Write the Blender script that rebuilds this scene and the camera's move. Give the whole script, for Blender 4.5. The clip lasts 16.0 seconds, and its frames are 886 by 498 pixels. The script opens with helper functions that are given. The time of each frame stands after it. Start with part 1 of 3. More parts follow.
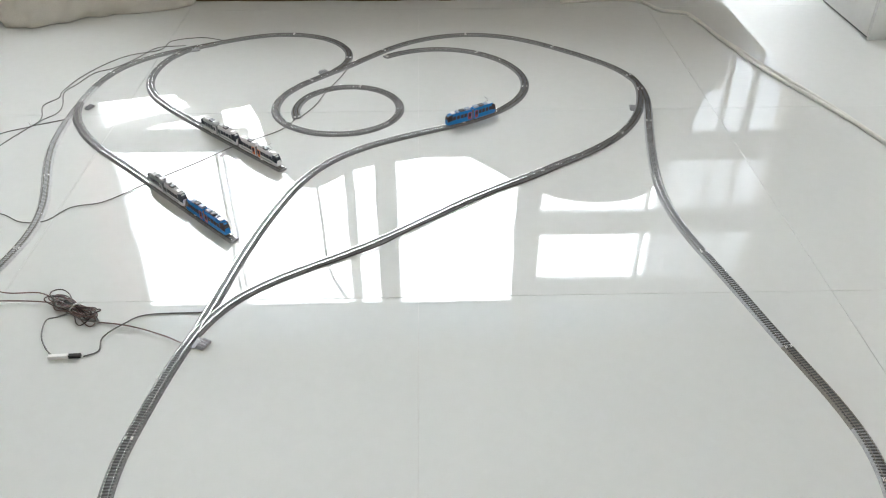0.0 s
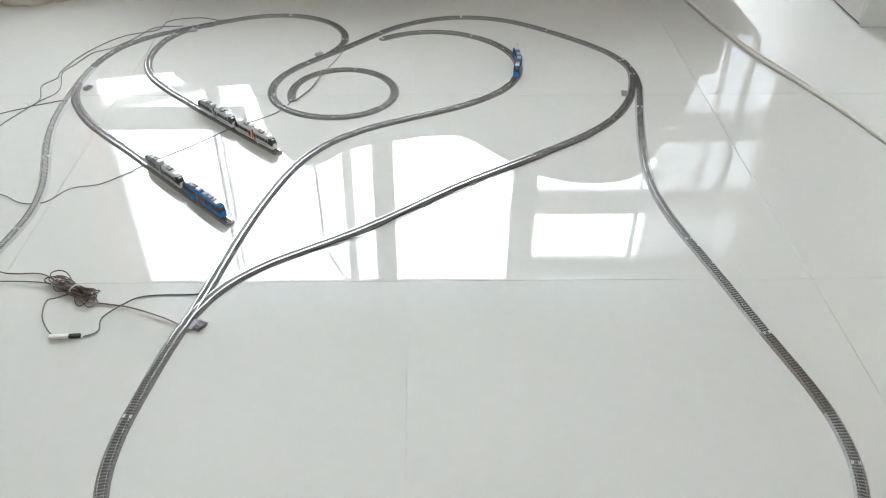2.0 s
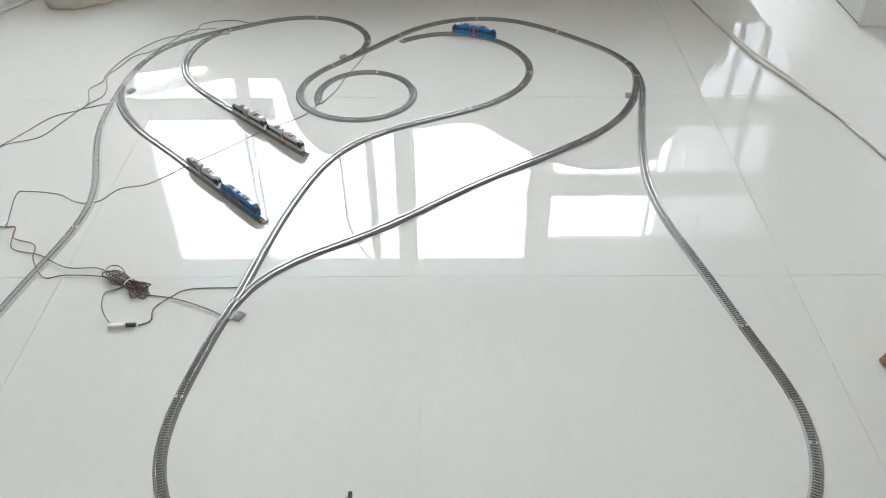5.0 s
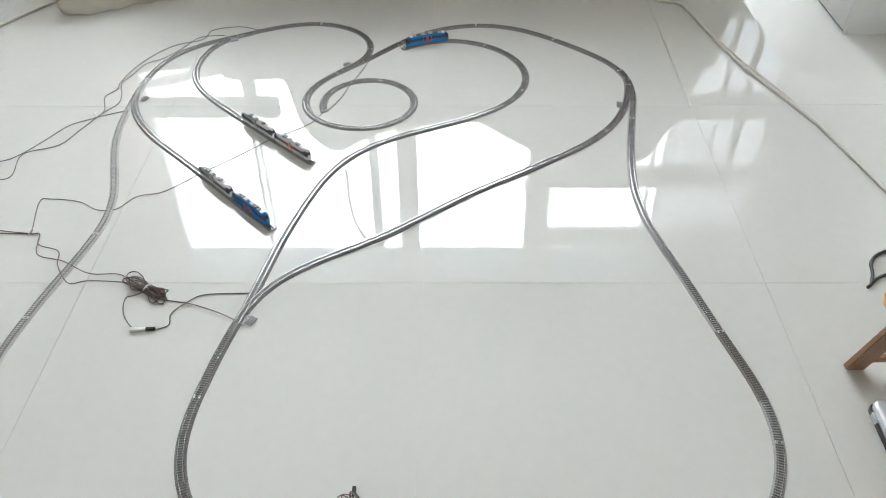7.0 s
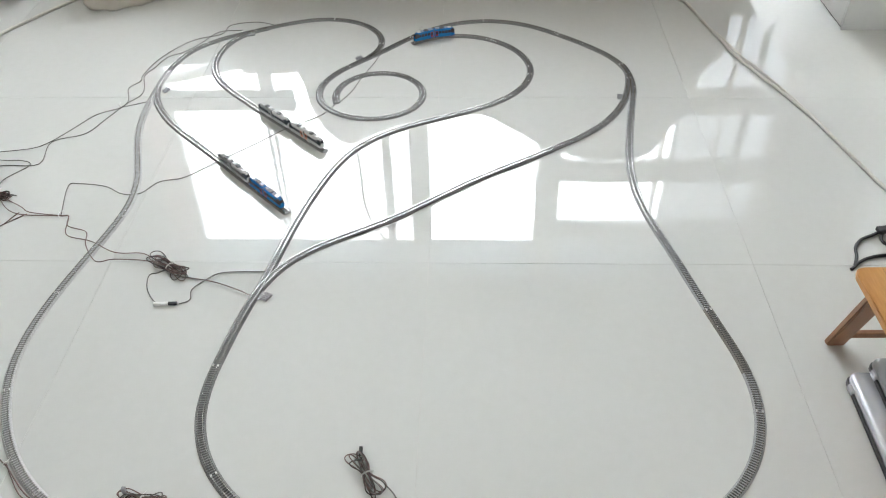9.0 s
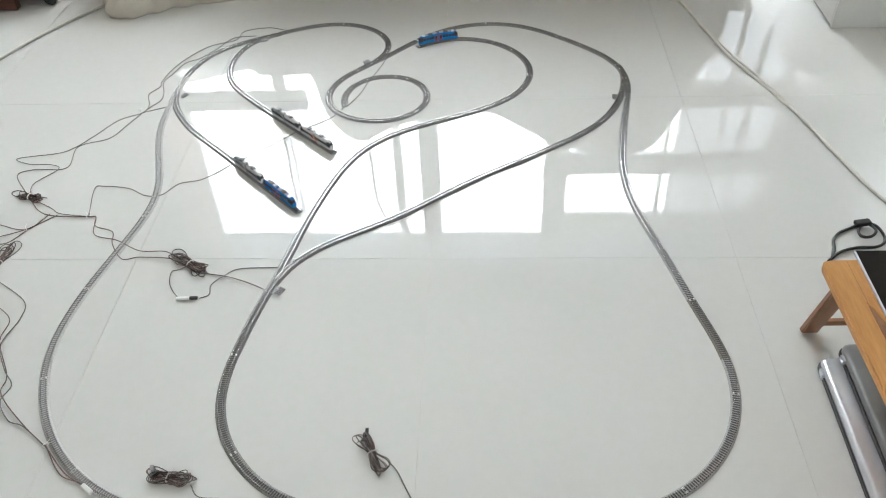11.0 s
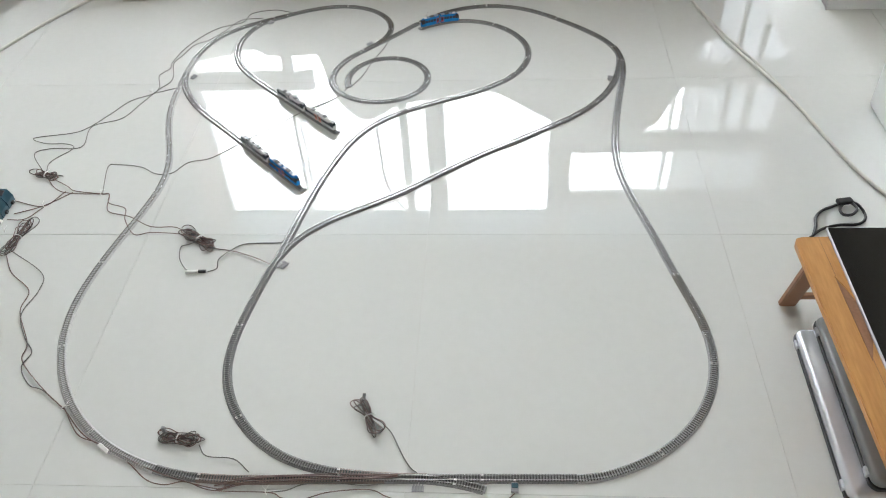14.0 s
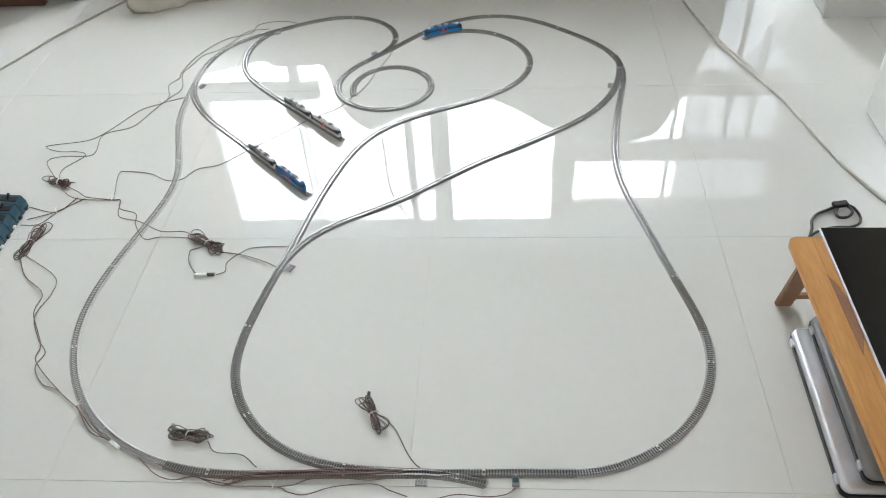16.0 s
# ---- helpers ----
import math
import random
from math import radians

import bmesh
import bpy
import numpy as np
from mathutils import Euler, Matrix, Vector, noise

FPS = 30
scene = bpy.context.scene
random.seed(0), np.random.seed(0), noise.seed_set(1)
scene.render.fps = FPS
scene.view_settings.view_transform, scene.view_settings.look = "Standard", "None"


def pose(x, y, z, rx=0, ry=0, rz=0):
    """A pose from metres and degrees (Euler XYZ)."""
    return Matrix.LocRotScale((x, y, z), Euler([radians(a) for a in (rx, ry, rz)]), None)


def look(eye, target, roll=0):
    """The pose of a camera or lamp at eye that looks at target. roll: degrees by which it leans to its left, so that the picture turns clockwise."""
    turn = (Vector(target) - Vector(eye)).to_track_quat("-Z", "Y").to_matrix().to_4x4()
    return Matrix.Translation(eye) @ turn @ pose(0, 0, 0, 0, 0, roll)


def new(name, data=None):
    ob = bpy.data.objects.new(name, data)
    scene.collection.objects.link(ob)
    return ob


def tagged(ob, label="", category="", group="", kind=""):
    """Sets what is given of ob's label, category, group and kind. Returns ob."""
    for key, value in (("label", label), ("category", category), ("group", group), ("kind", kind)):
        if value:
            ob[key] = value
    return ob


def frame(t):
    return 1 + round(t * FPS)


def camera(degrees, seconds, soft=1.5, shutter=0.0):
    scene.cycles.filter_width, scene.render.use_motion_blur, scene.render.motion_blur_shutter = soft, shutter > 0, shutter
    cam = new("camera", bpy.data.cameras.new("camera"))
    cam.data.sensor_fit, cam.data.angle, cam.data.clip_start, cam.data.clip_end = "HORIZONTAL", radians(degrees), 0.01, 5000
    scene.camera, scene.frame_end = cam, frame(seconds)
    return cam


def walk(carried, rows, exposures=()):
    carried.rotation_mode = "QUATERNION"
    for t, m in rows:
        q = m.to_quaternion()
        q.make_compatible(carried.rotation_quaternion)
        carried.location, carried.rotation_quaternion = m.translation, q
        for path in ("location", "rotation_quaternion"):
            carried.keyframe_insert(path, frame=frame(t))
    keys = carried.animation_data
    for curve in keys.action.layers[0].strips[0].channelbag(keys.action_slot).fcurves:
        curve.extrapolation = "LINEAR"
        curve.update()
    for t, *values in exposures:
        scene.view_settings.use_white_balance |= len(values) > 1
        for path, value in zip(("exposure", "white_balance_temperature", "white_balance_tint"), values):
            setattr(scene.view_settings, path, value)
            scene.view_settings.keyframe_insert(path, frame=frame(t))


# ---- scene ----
SKY = 16.5
# share of SKY for the added fill glow behind the camera
REAR = 0.155
cam = camera(56.53, 16.0, soft=1.05)
PATH = [
    (0, (0.02, -1.232, 0.996), (0.056, 0.393, -0.169), -0.1),
    (0.5, (0.021, -1.237, 1.004), (0.058, 0.383, -0.168), 0.1),
    (1, (0.025, -1.241, 1.006), (0.064, 0.371, -0.177), 0.3),
    (1.5, (0.031, -1.249, 1.016), (0.07, 0.354, -0.18), 0.4),
    (2, (0.035, -1.252, 1.037), (0.074, 0.336, -0.178), 0.5),
    (2.5, (0.038, -1.259, 1.051), (0.077, 0.321, -0.174), 0.6),
    (3, (0.041, -1.273, 1.074), (0.076, 0.306, -0.153), 0.5),
    (3.5, (0.047, -1.297, 1.101), (0.072, 0.275, -0.136), 0.2),
    (4, (0.053, -1.327, 1.14), (0.066, 0.237, -0.106), -0.2),
    (4.5, (0.059, -1.346, 1.163), (0.051, 0.21, -0.092), -0.5),
    (5, (0.056, -1.362, 1.196), (0.039, 0.183, -0.073), -0.6),
    (7.5, (0.077, -1.44, 1.342), (0.048, 0.07, 0.03), -0.7),
    (8, (0.085, -1.472, 1.348), (0.042, 0.035, 0.033), -1.1),
    (8.5, (0.091, -1.502, 1.355), (0.04, 0.016, 0.054), -1.2),
    (9, (0.097, -1.527, 1.37), (0.037, -0.017, 0.061), -1.2),
    (11.5, (0.154, -1.645, 1.491), (0.047, -0.156, 0.161), -3.0),
    (12, (0.166, -1.665, 1.499), (0.049, -0.182, 0.162), -2.9),
    (12.5, (0.175, -1.676, 1.512), (0.058, -0.203, 0.165), -2.9),
    (13, (0.183, -1.685, 1.527), (0.062, -0.221, 0.169), -3.0),
    (13.5, (0.188, -1.691, 1.533), (0.062, -0.234, 0.168), -3.2),
    (14, (0.19, -1.698, 1.537), (0.061, -0.242, 0.171), -3.4),
    (14.5, (0.197, -1.716, 1.54), (0.062, -0.246, 0.19), -3.5),
    (15, (0.198, -1.727, 1.542), (0.058, -0.251, 0.199), -3.6),
    (15.5, (0.201, -1.74, 1.544), (0.06, -0.261, 0.205), -3.7),
    (16, (0.202, -1.751, 1.551), (0.058, -0.276, 0.208), -3.9),
]
walk(cam, [(t, look(eye, target, roll)) for t, eye, target, roll in PATH], exposures=[(0.0, 0.14), (16.0, 0.14)])

# ---- world and light ----
world = bpy.data.worlds.new("sky")
scene.world = world
world.use_nodes = True
wn = world.node_tree.nodes
sky = wn.new("ShaderNodeTexSky")
sky.sky_type, sky.sun_disc, sky.sun_elevation, sky.sun_rotation = "NISHITA", False, radians(50), radians(20)
world.node_tree.links.new(sky.outputs[0], wn["Background"].inputs[0])
wn["Background"].inputs[1].default_value = 0.1


# ---- materials ----
def rgb(c):
    return (c[0], c[1], c[2], 1.0)


def mat(name, a, b=None, rough=0.5, metal=0.0, scale=30.0, bump=0.0, fine=None, spec=0.5, coat=0.0, rvar=0.0):
    """A surface with two scales of noise between the colours a and b."""
    m = bpy.data.materials.new(name)
    m.use_nodes = True
    n, l = m.node_tree.nodes, m.node_tree.links
    p = n["Principled BSDF"]
    p.inputs["Roughness"].default_value, p.inputs["Metallic"].default_value = rough, metal
    p.inputs["Specular IOR Level"].default_value = spec
    p.inputs["Coat Weight"].default_value = coat
    b = b or tuple(v * 0.85 for v in a)
    co = n.new("ShaderNodeTexCoord")
    n1, n2 = n.new("ShaderNodeTexNoise"), n.new("ShaderNodeTexNoise")
    n1.inputs["Scale"].default_value, n2.inputs["Scale"].default_value = scale, fine or scale * 9
    n1.inputs["Detail"].default_value, n2.inputs["Detail"].default_value = 4, 3
    mix = n.new("ShaderNodeMath")
    mix.operation = "MULTIPLY_ADD"
    mix.inputs[1].default_value = 0.4
    half = n.new("ShaderNodeMath")
    half.operation = "MULTIPLY"
    half.inputs[1].default_value = 0.6
    for k in (n1, n2):
        l.new(co.outputs["Object"], k.inputs["Vector"])
    l.new(n1.outputs["Fac"], half.inputs[0])
    l.new(n2.outputs["Fac"], mix.inputs[0])
    l.new(half.outputs[0], mix.inputs[2])
    ramp = n.new("ShaderNodeValToRGB")
    ramp.color_ramp.elements[0].position, ramp.color_ramp.elements[1].position = 0.35, 0.65
    ramp.color_ramp.elements[0].color, ramp.color_ramp.elements[1].color = rgb(b), rgb(a)
    l.new(mix.outputs[0], ramp.inputs[0])
    l.new(ramp.outputs[0], p.inputs["Base Color"])
    if bump:
        bp = n.new("ShaderNodeBump")
        bp.inputs["Strength"].default_value, bp.inputs["Distance"].default_value = bump, 0.002
        l.new(mix.outputs[0], bp.inputs["Height"])
        l.new(bp.outputs[0], p.inputs["Normal"])
    if rvar:
        mr = n.new("ShaderNodeMapRange")
        mr.inputs["To Min"].default_value, mr.inputs["To Max"].default_value = rough, rough + rvar
        l.new(n1.outputs["Fac"], mr.inputs["Value"])
        l.new(mr.outputs[0], p.inputs["Roughness"])
    return m


def glow(name, c, strength):
    m = bpy.data.materials.new(name)
    m.use_nodes = True
    p = m.node_tree.nodes["Principled BSDF"]
    p.inputs["Base Color"].default_value = rgb((0.0, 0.0, 0.0))
    p.inputs["Emission Color"].default_value, p.inputs["Emission Strength"].default_value = rgb(c), strength
    return m


M_TILE = mat("polished_tile", (0.66, 0.668, 0.65), (0.635, 0.643, 0.625), rough=0.006, scale=1.2, fine=40, rvar=0.016)
M_GROUT = mat("grout", (0.74, 0.73, 0.71), (0.56, 0.55, 0.53), rough=0.8, scale=12, bump=0.2)
M_WALL = mat("pale_wall_paint", (0.36, 0.31, 0.245), (0.325, 0.28, 0.22), rough=0.7, scale=2, bump=0.05)
M_CEIL = mat("ceiling_paint", (0.43, 0.42, 0.395), (0.4, 0.39, 0.37), rough=0.8, scale=2)
M_FRAME = mat("window_frame_paint", (0.6, 0.61, 0.62), (0.55, 0.56, 0.57), rough=0.35, scale=4)
M_SKY = glow("bright_sky", (0.95, 1.0, 1.04), SKY)
# Daylight on the facade is put in as glow of its own.
M_FACADE = glow("facade_glow_outside", (0.82, 0.9, 1.0), SKY * 0.155)
M_FABRIC = mat("cover_fabric", (0.64, 0.61, 0.55), (0.57, 0.54, 0.48), rough=0.95, scale=7, fine=260, bump=0.35)
M_BROWNSOFA = mat("brown_upholstery", (0.18, 0.112, 0.055), (0.135, 0.083, 0.04), rough=0.9, scale=9, fine=260, bump=0.3)
M_SOFA = mat("sofa_cover_fabric", (0.21, 0.145, 0.08), (0.165, 0.115, 0.062), rough=0.95, scale=7, fine=260, bump=0.35)
M_BALLAST = mat("grey_ballast_plastic", (0.32, 0.32, 0.32), (0.16, 0.16, 0.16), rough=0.75, scale=260, fine=1600, bump=0.7, spec=0.25)
M_PALE = mat("pale_ballast_plastic", (0.62, 0.62, 0.62), (0.45, 0.45, 0.45), rough=0.7, scale=260, fine=1600, bump=0.6, spec=0.3)
M_BROWN = mat("brown_ballast_plastic", (0.26, 0.2, 0.175), (0.17, 0.13, 0.115), rough=0.55, scale=260, fine=1600, bump=0.5)
M_MIDBED = mat("silver_grey_ballast_plastic", (0.47, 0.48, 0.49), (0.3, 0.305, 0.31), rough=0.7, scale=260, fine=1600, bump=0.6, spec=0.3)
M_DARKBED = mat("dark_brown_ballast_plastic", (0.27, 0.255, 0.23), (0.17, 0.16, 0.14), rough=0.7, scale=260, fine=1600, bump=0.6, spec=0.25)
M_SLEEPER = mat("dark_sleeper_plastic", (0.085, 0.083, 0.082), (0.05, 0.049, 0.048), rough=0.33, scale=300)
M_SLEEPER2 = mat("pale_sleeper_plastic", (0.3, 0.3, 0.3), (0.22, 0.22, 0.22), rough=0.4, scale=300)
M_RAIL = mat("nickel_silver_rail", (0.76, 0.76, 0.75), (0.6, 0.6, 0.59), rough=0.22, metal=0.9, scale=120)
M_JOINER = mat("rail_joiner_metal", (0.85, 0.85, 0.83), (0.75, 0.75, 0.73), rough=0.3, metal=0.1, scale=100)
M_LEVER = mat("grey_switch_plastic", (0.36, 0.36, 0.37), (0.28, 0.28, 0.29), rough=0.4, scale=90)
M_WIRE = mat("brown_grey_wire", (0.2, 0.125, 0.11), (0.1, 0.06, 0.052), rough=0.42, scale=40)
M_WIREDARK = mat("dark_brown_wire", (0.06, 0.035, 0.03), (0.03, 0.02, 0.018), rough=0.42, scale=40)
M_WIREG = mat("grey_wire", (0.17, 0.165, 0.155), (0.1, 0.098, 0.09), rough=0.4, scale=60)
M_TIE = mat("white_plastic_tie", (0.85, 0.85, 0.83), (0.78, 0.78, 0.76), rough=0.35, scale=80)
M_BLACK = mat("black_plastic", (0.018, 0.018, 0.02), (0.011, 0.011, 0.012), rough=0.35, scale=60)
M_GLASS = mat("tinted_tram_glass", (0.06, 0.07, 0.085), (0.035, 0.042, 0.052), rough=0.08, scale=50)
M_BLUE = mat("blue_tram_paint", (0.02, 0.22, 0.62), (0.014, 0.18, 0.53), rough=0.25, scale=90, coat=0.3)
M_BLUEROOF = mat("blue_grey_roof_unit", (0.3, 0.37, 0.47), (0.22, 0.28, 0.38), rough=0.4, scale=90)
M_RED = mat("red_door_paint", (0.24, 0.03, 0.06), (0.19, 0.025, 0.045), rough=0.3, scale=90)
M_WHITE = mat("white_tram_paint", (0.78, 0.79, 0.79), (0.72, 0.73, 0.73), rough=0.25, scale=90, coat=0.3)
M_GREEN = mat("grey_green_tram_paint", (0.33, 0.37, 0.37), (0.25, 0.285, 0.285), rough=0.35, scale=90)
M_ORANGE = mat("orange_tram_paint", (0.68, 0.17, 0.04), (0.6, 0.14, 0.03), rough=0.3, scale=90)
M_ROOF = mat("light_roof_plastic", (0.62, 0.63, 0.64), (0.52, 0.53, 0.54), rough=0.5, scale=90)
M_DARKROOF = mat("dark_roof_unit", (0.1, 0.105, 0.11), (0.07, 0.073, 0.077), rough=0.5, scale=90)
M_STEEL = mat("thin_steel", (0.35, 0.35, 0.34), (0.25, 0.25, 0.24), rough=0.35, metal=1.0, scale=90)
M_BAMBOO = mat("bamboo_wood", (0.63, 0.33, 0.11), (0.48, 0.225, 0.065), rough=0.38, scale=32, fine=190, bump=0.06)
grain = M_BAMBOO.node_tree.nodes.new("ShaderNodeMapping")
grain.inputs["Scale"].default_value = (0.12, 1.0, 1.0)
grain_from = [k for k in M_BAMBOO.node_tree.nodes if k.type == "TEX_COORD"][0]
for k in [k for k in M_BAMBOO.node_tree.nodes if k.type == "TEX_NOISE"]:
    M_BAMBOO.node_tree.links.new(grain.outputs[0], k.inputs["Vector"])
M_BAMBOO.node_tree.links.new(grain_from.outputs["Object"], grain.inputs["Vector"])
M_BAMBOO2 = mat("brown_wood_leg", (0.3, 0.15, 0.08), (0.23, 0.11, 0.055), rough=0.45, scale=20, bump=0.06)
M_SCREEN = mat("black_screen_glass", (0.008, 0.009, 0.01), (0.006, 0.007, 0.008), rough=0.05, scale=15, rvar=0.08, spec=0.3)
M_SILVER = mat("silver_plastic", (0.72, 0.75, 0.8), (0.66, 0.69, 0.74), rough=0.24, metal=0.5, scale=20, fine=900)
# Darker silver: the desk's shade over the upper lid is put into its colour.
M_SILVER_SHADED = mat("shaded_silver_plastic", (0.25, 0.26, 0.265), (0.21, 0.22, 0.225), rough=0.28, metal=0.4, scale=20, fine=900)
M_CABINET = mat("white_lacquer", (0.72, 0.73, 0.72), (0.68, 0.69, 0.68), rough=0.3, scale=4)
M_TEAL = mat("teal_switch_plastic", (0.022, 0.08, 0.12), (0.015, 0.06, 0.09), rough=0.35, scale=50)
M_CORD = mat("white_cord", (0.62, 0.61, 0.56), (0.55, 0.54, 0.49), rough=0.45, scale=30)
M_DARKWOOD = mat("dark_red_wood", (0.09, 0.035, 0.025), (0.06, 0.025, 0.02), rough=0.4, scale=20)


M_FROST = mat("frosted_glass", (0.3, 0.32, 0.34), (0.27, 0.29, 0.31), rough=0.6, scale=6)
frost_nodes, frost_links = M_FROST.node_tree.nodes, M_FROST.node_tree.links
frost_mix, frost_through = frost_nodes.new("ShaderNodeMixShader"), frost_nodes.new("ShaderNodeBsdfTranslucent")
frost_through.inputs["Color"].default_value = rgb((0.33, 0.36, 0.385))
frost_mix.inputs[0].default_value = 0.8
frost_links.new(frost_nodes["Principled BSDF"].outputs[0], frost_mix.inputs[1])
frost_links.new(frost_through.outputs[0], frost_mix.inputs[2])
frost_links.new(frost_mix.outputs[0], frost_nodes["Material Output"].inputs[0])
M_SHEER = mat("pink_sheer_cloth", (0.7, 0.58, 0.56), (0.64, 0.52, 0.5), rough=0.9, scale=6)
sheer_nodes, sheer_links = M_SHEER.node_tree.nodes, M_SHEER.node_tree.links
sheer_mix, sheer_through = sheer_nodes.new("ShaderNodeMixShader"), sheer_nodes.new("ShaderNodeBsdfTranslucent")
sheer_through.inputs["Color"].default_value = rgb((0.6, 0.48, 0.46))
sheer_mix.inputs[0].default_value = 0.92
sheer_links.new(sheer_nodes["Principled BSDF"].outputs[0], sheer_mix.inputs[1])
sheer_links.new(sheer_through.outputs[0], sheer_mix.inputs[2])
sheer_links.new(sheer_mix.outputs[0], sheer_nodes["Material Output"].inputs[0])


# ---- building helpers ----
def mesh_of(name, bm, material, smooth=False):
    me = bpy.data.meshes.new(name)
    bmesh.ops.recalc_face_normals(bm, faces=bm.faces)
    bm.to_mesh(me)
    bm.free()
    me.materials.append(material)
    if smooth:
        me.polygons.foreach_set("use_smooth", [True] * len(me.polygons))
    return me


def part(name, bm, material, parent=None, label="", smooth=False):
    ob = new(name, mesh_of(name, bm, material, smooth))
    ob.parent = parent
    return tagged(ob, label)


def empty(name, m, label, category, group="", kind=""):
    ob = new(name)
    ob.empty_display_size = 0.01
    ob.matrix_world = m
    return tagged(ob, label, category, group, kind)


def add_box(bm, x0, x1, y0, y1, z0, z1, bevel=0.0, m=None, seg=2):
    g = bmesh.ops.create_cube(bm, size=1.0)["verts"]
    for v in g:
        v.co = Vector(((x0 + x1) / 2 + v.co.x * (x1 - x0), (y0 + y1) / 2 + v.co.y * (y1 - y0), (z0 + z1) / 2 + v.co.z * (z1 - z0)))
    if bevel:
        es = list({e for v in g for e in v.link_edges})
        out = bmesh.ops.bevel(bm, geom=es, offset=bevel, segments=seg, profile=0.5, affect="EDGES")
        g = list({v for f in out["faces"] for v in f.verts} | {v for v in g if v.is_valid})
    if m is not None:
        for v in g:
            v.co = m @ v.co
    return g


def box(x0, x1, y0, y1, z0, z1, bevel=0.0, m=None, seg=2):
    bm = bmesh.new()
    add_box(bm, x0, x1, y0, y1, z0, z1, bevel, m, seg)
    return bm


def add_loft(bm, rings, closed=True, caps=True):
    rows = [[bm.verts.new(p) for p in r] for r in rings]
    k = len(rows[0])
    for a, b in zip(rows, rows[1:]):
        for i in range(k if closed else k - 1):
            bm.faces.new((a[i], a[(i + 1) % k], b[(i + 1) % k], b[i]))
    if caps and closed:
        bm.faces.new(rows[0][::-1])
        bm.faces.new(rows[-1])


def add_tube(bm, pts, r, n=6):
    """A round bar along points."""
    pts = [Vector(p) for p in pts]
    rings = []
    for i, p in enumerate(pts):
        d = (pts[min(i + 1, len(pts) - 1)] - pts[max(i - 1, 0)]).normalized()
        u = d.orthogonal().normalized() if abs(d.z) > 0.95 else d.cross(Vector((0, 0, 1))).normalized()
        w = d.cross(u)
        rings.append([p + r * (math.cos(a) * u + math.sin(a) * w) for a in [2 * math.pi * j / n for j in range(n)]])
    add_loft(bm, rings)


def spline(pts, steps=8):
    """Catmull-Rom through points."""
    p = [Vector(q) for q in pts]
    p = [2 * p[0] - p[1]] + p + [2 * p[-1] - p[-2]]
    out = []
    for a, b, c, d in zip(p, p[1:], p[2:], p[3:]):
        for i in range(steps):
            t = i / steps
            out.append(0.5 * (2 * b + (c - a) * t + (2 * a - 5 * b + 4 * c - d) * t * t + (3 * b - a - 3 * c + d) * t ** 3))
    return out + [p[-2]]


# ---- floor, walls, windows ----
T = 0.8
floor = tagged(part("floor", box(-3.2, 2.4, -4.0, 3.2, -0.06, -0.0012), M_GROUT), "glossy pale porcelain tile floor with thin grout lines", "floor", kind="structure")
tile_mesh = mesh_of("tile", box(-T / 2 + 0.00045, T / 2 - 0.00045, -T / 2 + 0.00045, T / 2 - 0.00045, -0.0096, 0.0, 0.0002, seg=1), M_TILE)
for i in range(-4, 3):
    for j in range(-5, 4):
        tile = new("tile", tile_mesh)
        tile.location, tile.parent = ((i + 0.5) * T, (j + 0.5) * T, 0.0), floor


def wall(name, x0, x1, y0, y1, z0, z1, material=None, label="plain white painted wall"):
    return tagged(part(name, box(x0, x1, y0, y1, z0, z1), material or M_WALL), label, "wall", kind="structure")


WY = 2.885
wall("wall_left", -3.35, -3.2, -4.15, 3.035, 0, 2.9)
wall("wall_right", 2.4, 2.55, -4.15, 3.035, 0, 2.9)
# Unseen opening, added so that fill light enters from behind the camera.
bm = bmesh.new()
for x0, x1, z0, z1 in ((-3.2, -1.9, 0, 2.9), (1.4, 2.4, 0, 2.9), (-1.9, 1.4, 0, 0.8), (-1.9, 1.4, 2.4, 2.9)):
    add_box(bm, x0, x1, -4.15, -4.0, z0, z1)
tagged(part("wall_behind", bm, M_WALL), "plain pale unseen wall with an opening added for fill light", "wall", kind="structure")
# Glowing panel added as the fill source behind that opening.
tagged(part("backdrop_rear", box(-3.2, 2.6, -4.72, -4.7, -0.5, 3.5), glow("rear_fill_glow", (0.97, 1.0, 1.0), SKY * REAR)), "added fill glow behind the unseen rear opening", "sky", kind="structure")
wall("ceiling", -3.35, 2.55, -4.15, 3.035, 2.9, 3.05, M_CEIL, "plain white ceiling")
bm = bmesh.new()
for a, b, c, d in [(-3.2, -1.93, 0, 2.9), (-1.93, 2.4, 2.735, 2.9), (2.03, 2.4, 0, 2.735), (-1.93, 2.03, 0, 0.3)]:
    add_box(bm, a, b, WY, WY + 0.15, c, d)
tagged(part("wall_window", bm, M_WALL), "white wall around the row of tall windows", "wall", kind="structure")


def window(name, x0, x1, z0, z1, bars_x, bars_z, label):
    """Frame bars in an opening: bars_x and bars_z are pairs of edges."""
    w = empty(name, pose(0, WY + 0.02, 0), label, "window", kind="structure")
    for a, b in bars_x:
        part("mullion", box(a, b, 0, 0.06, z0, z1, 0.004, seg=1), M_FRAME, w)
    for a, b in bars_z:
        part("transom", box(x0, x1, 0.004, 0.056, a, b, 0.004, seg=1), M_FRAME, w)
    return w


def top_light(w, x0, x1):
    """A frosted pane that closes the top of a window."""
    part("frosted_pane", box(x0, x1, 0.024, 0.03, 2.41, 2.73), M_FROST, w, "dim frosted top pane")


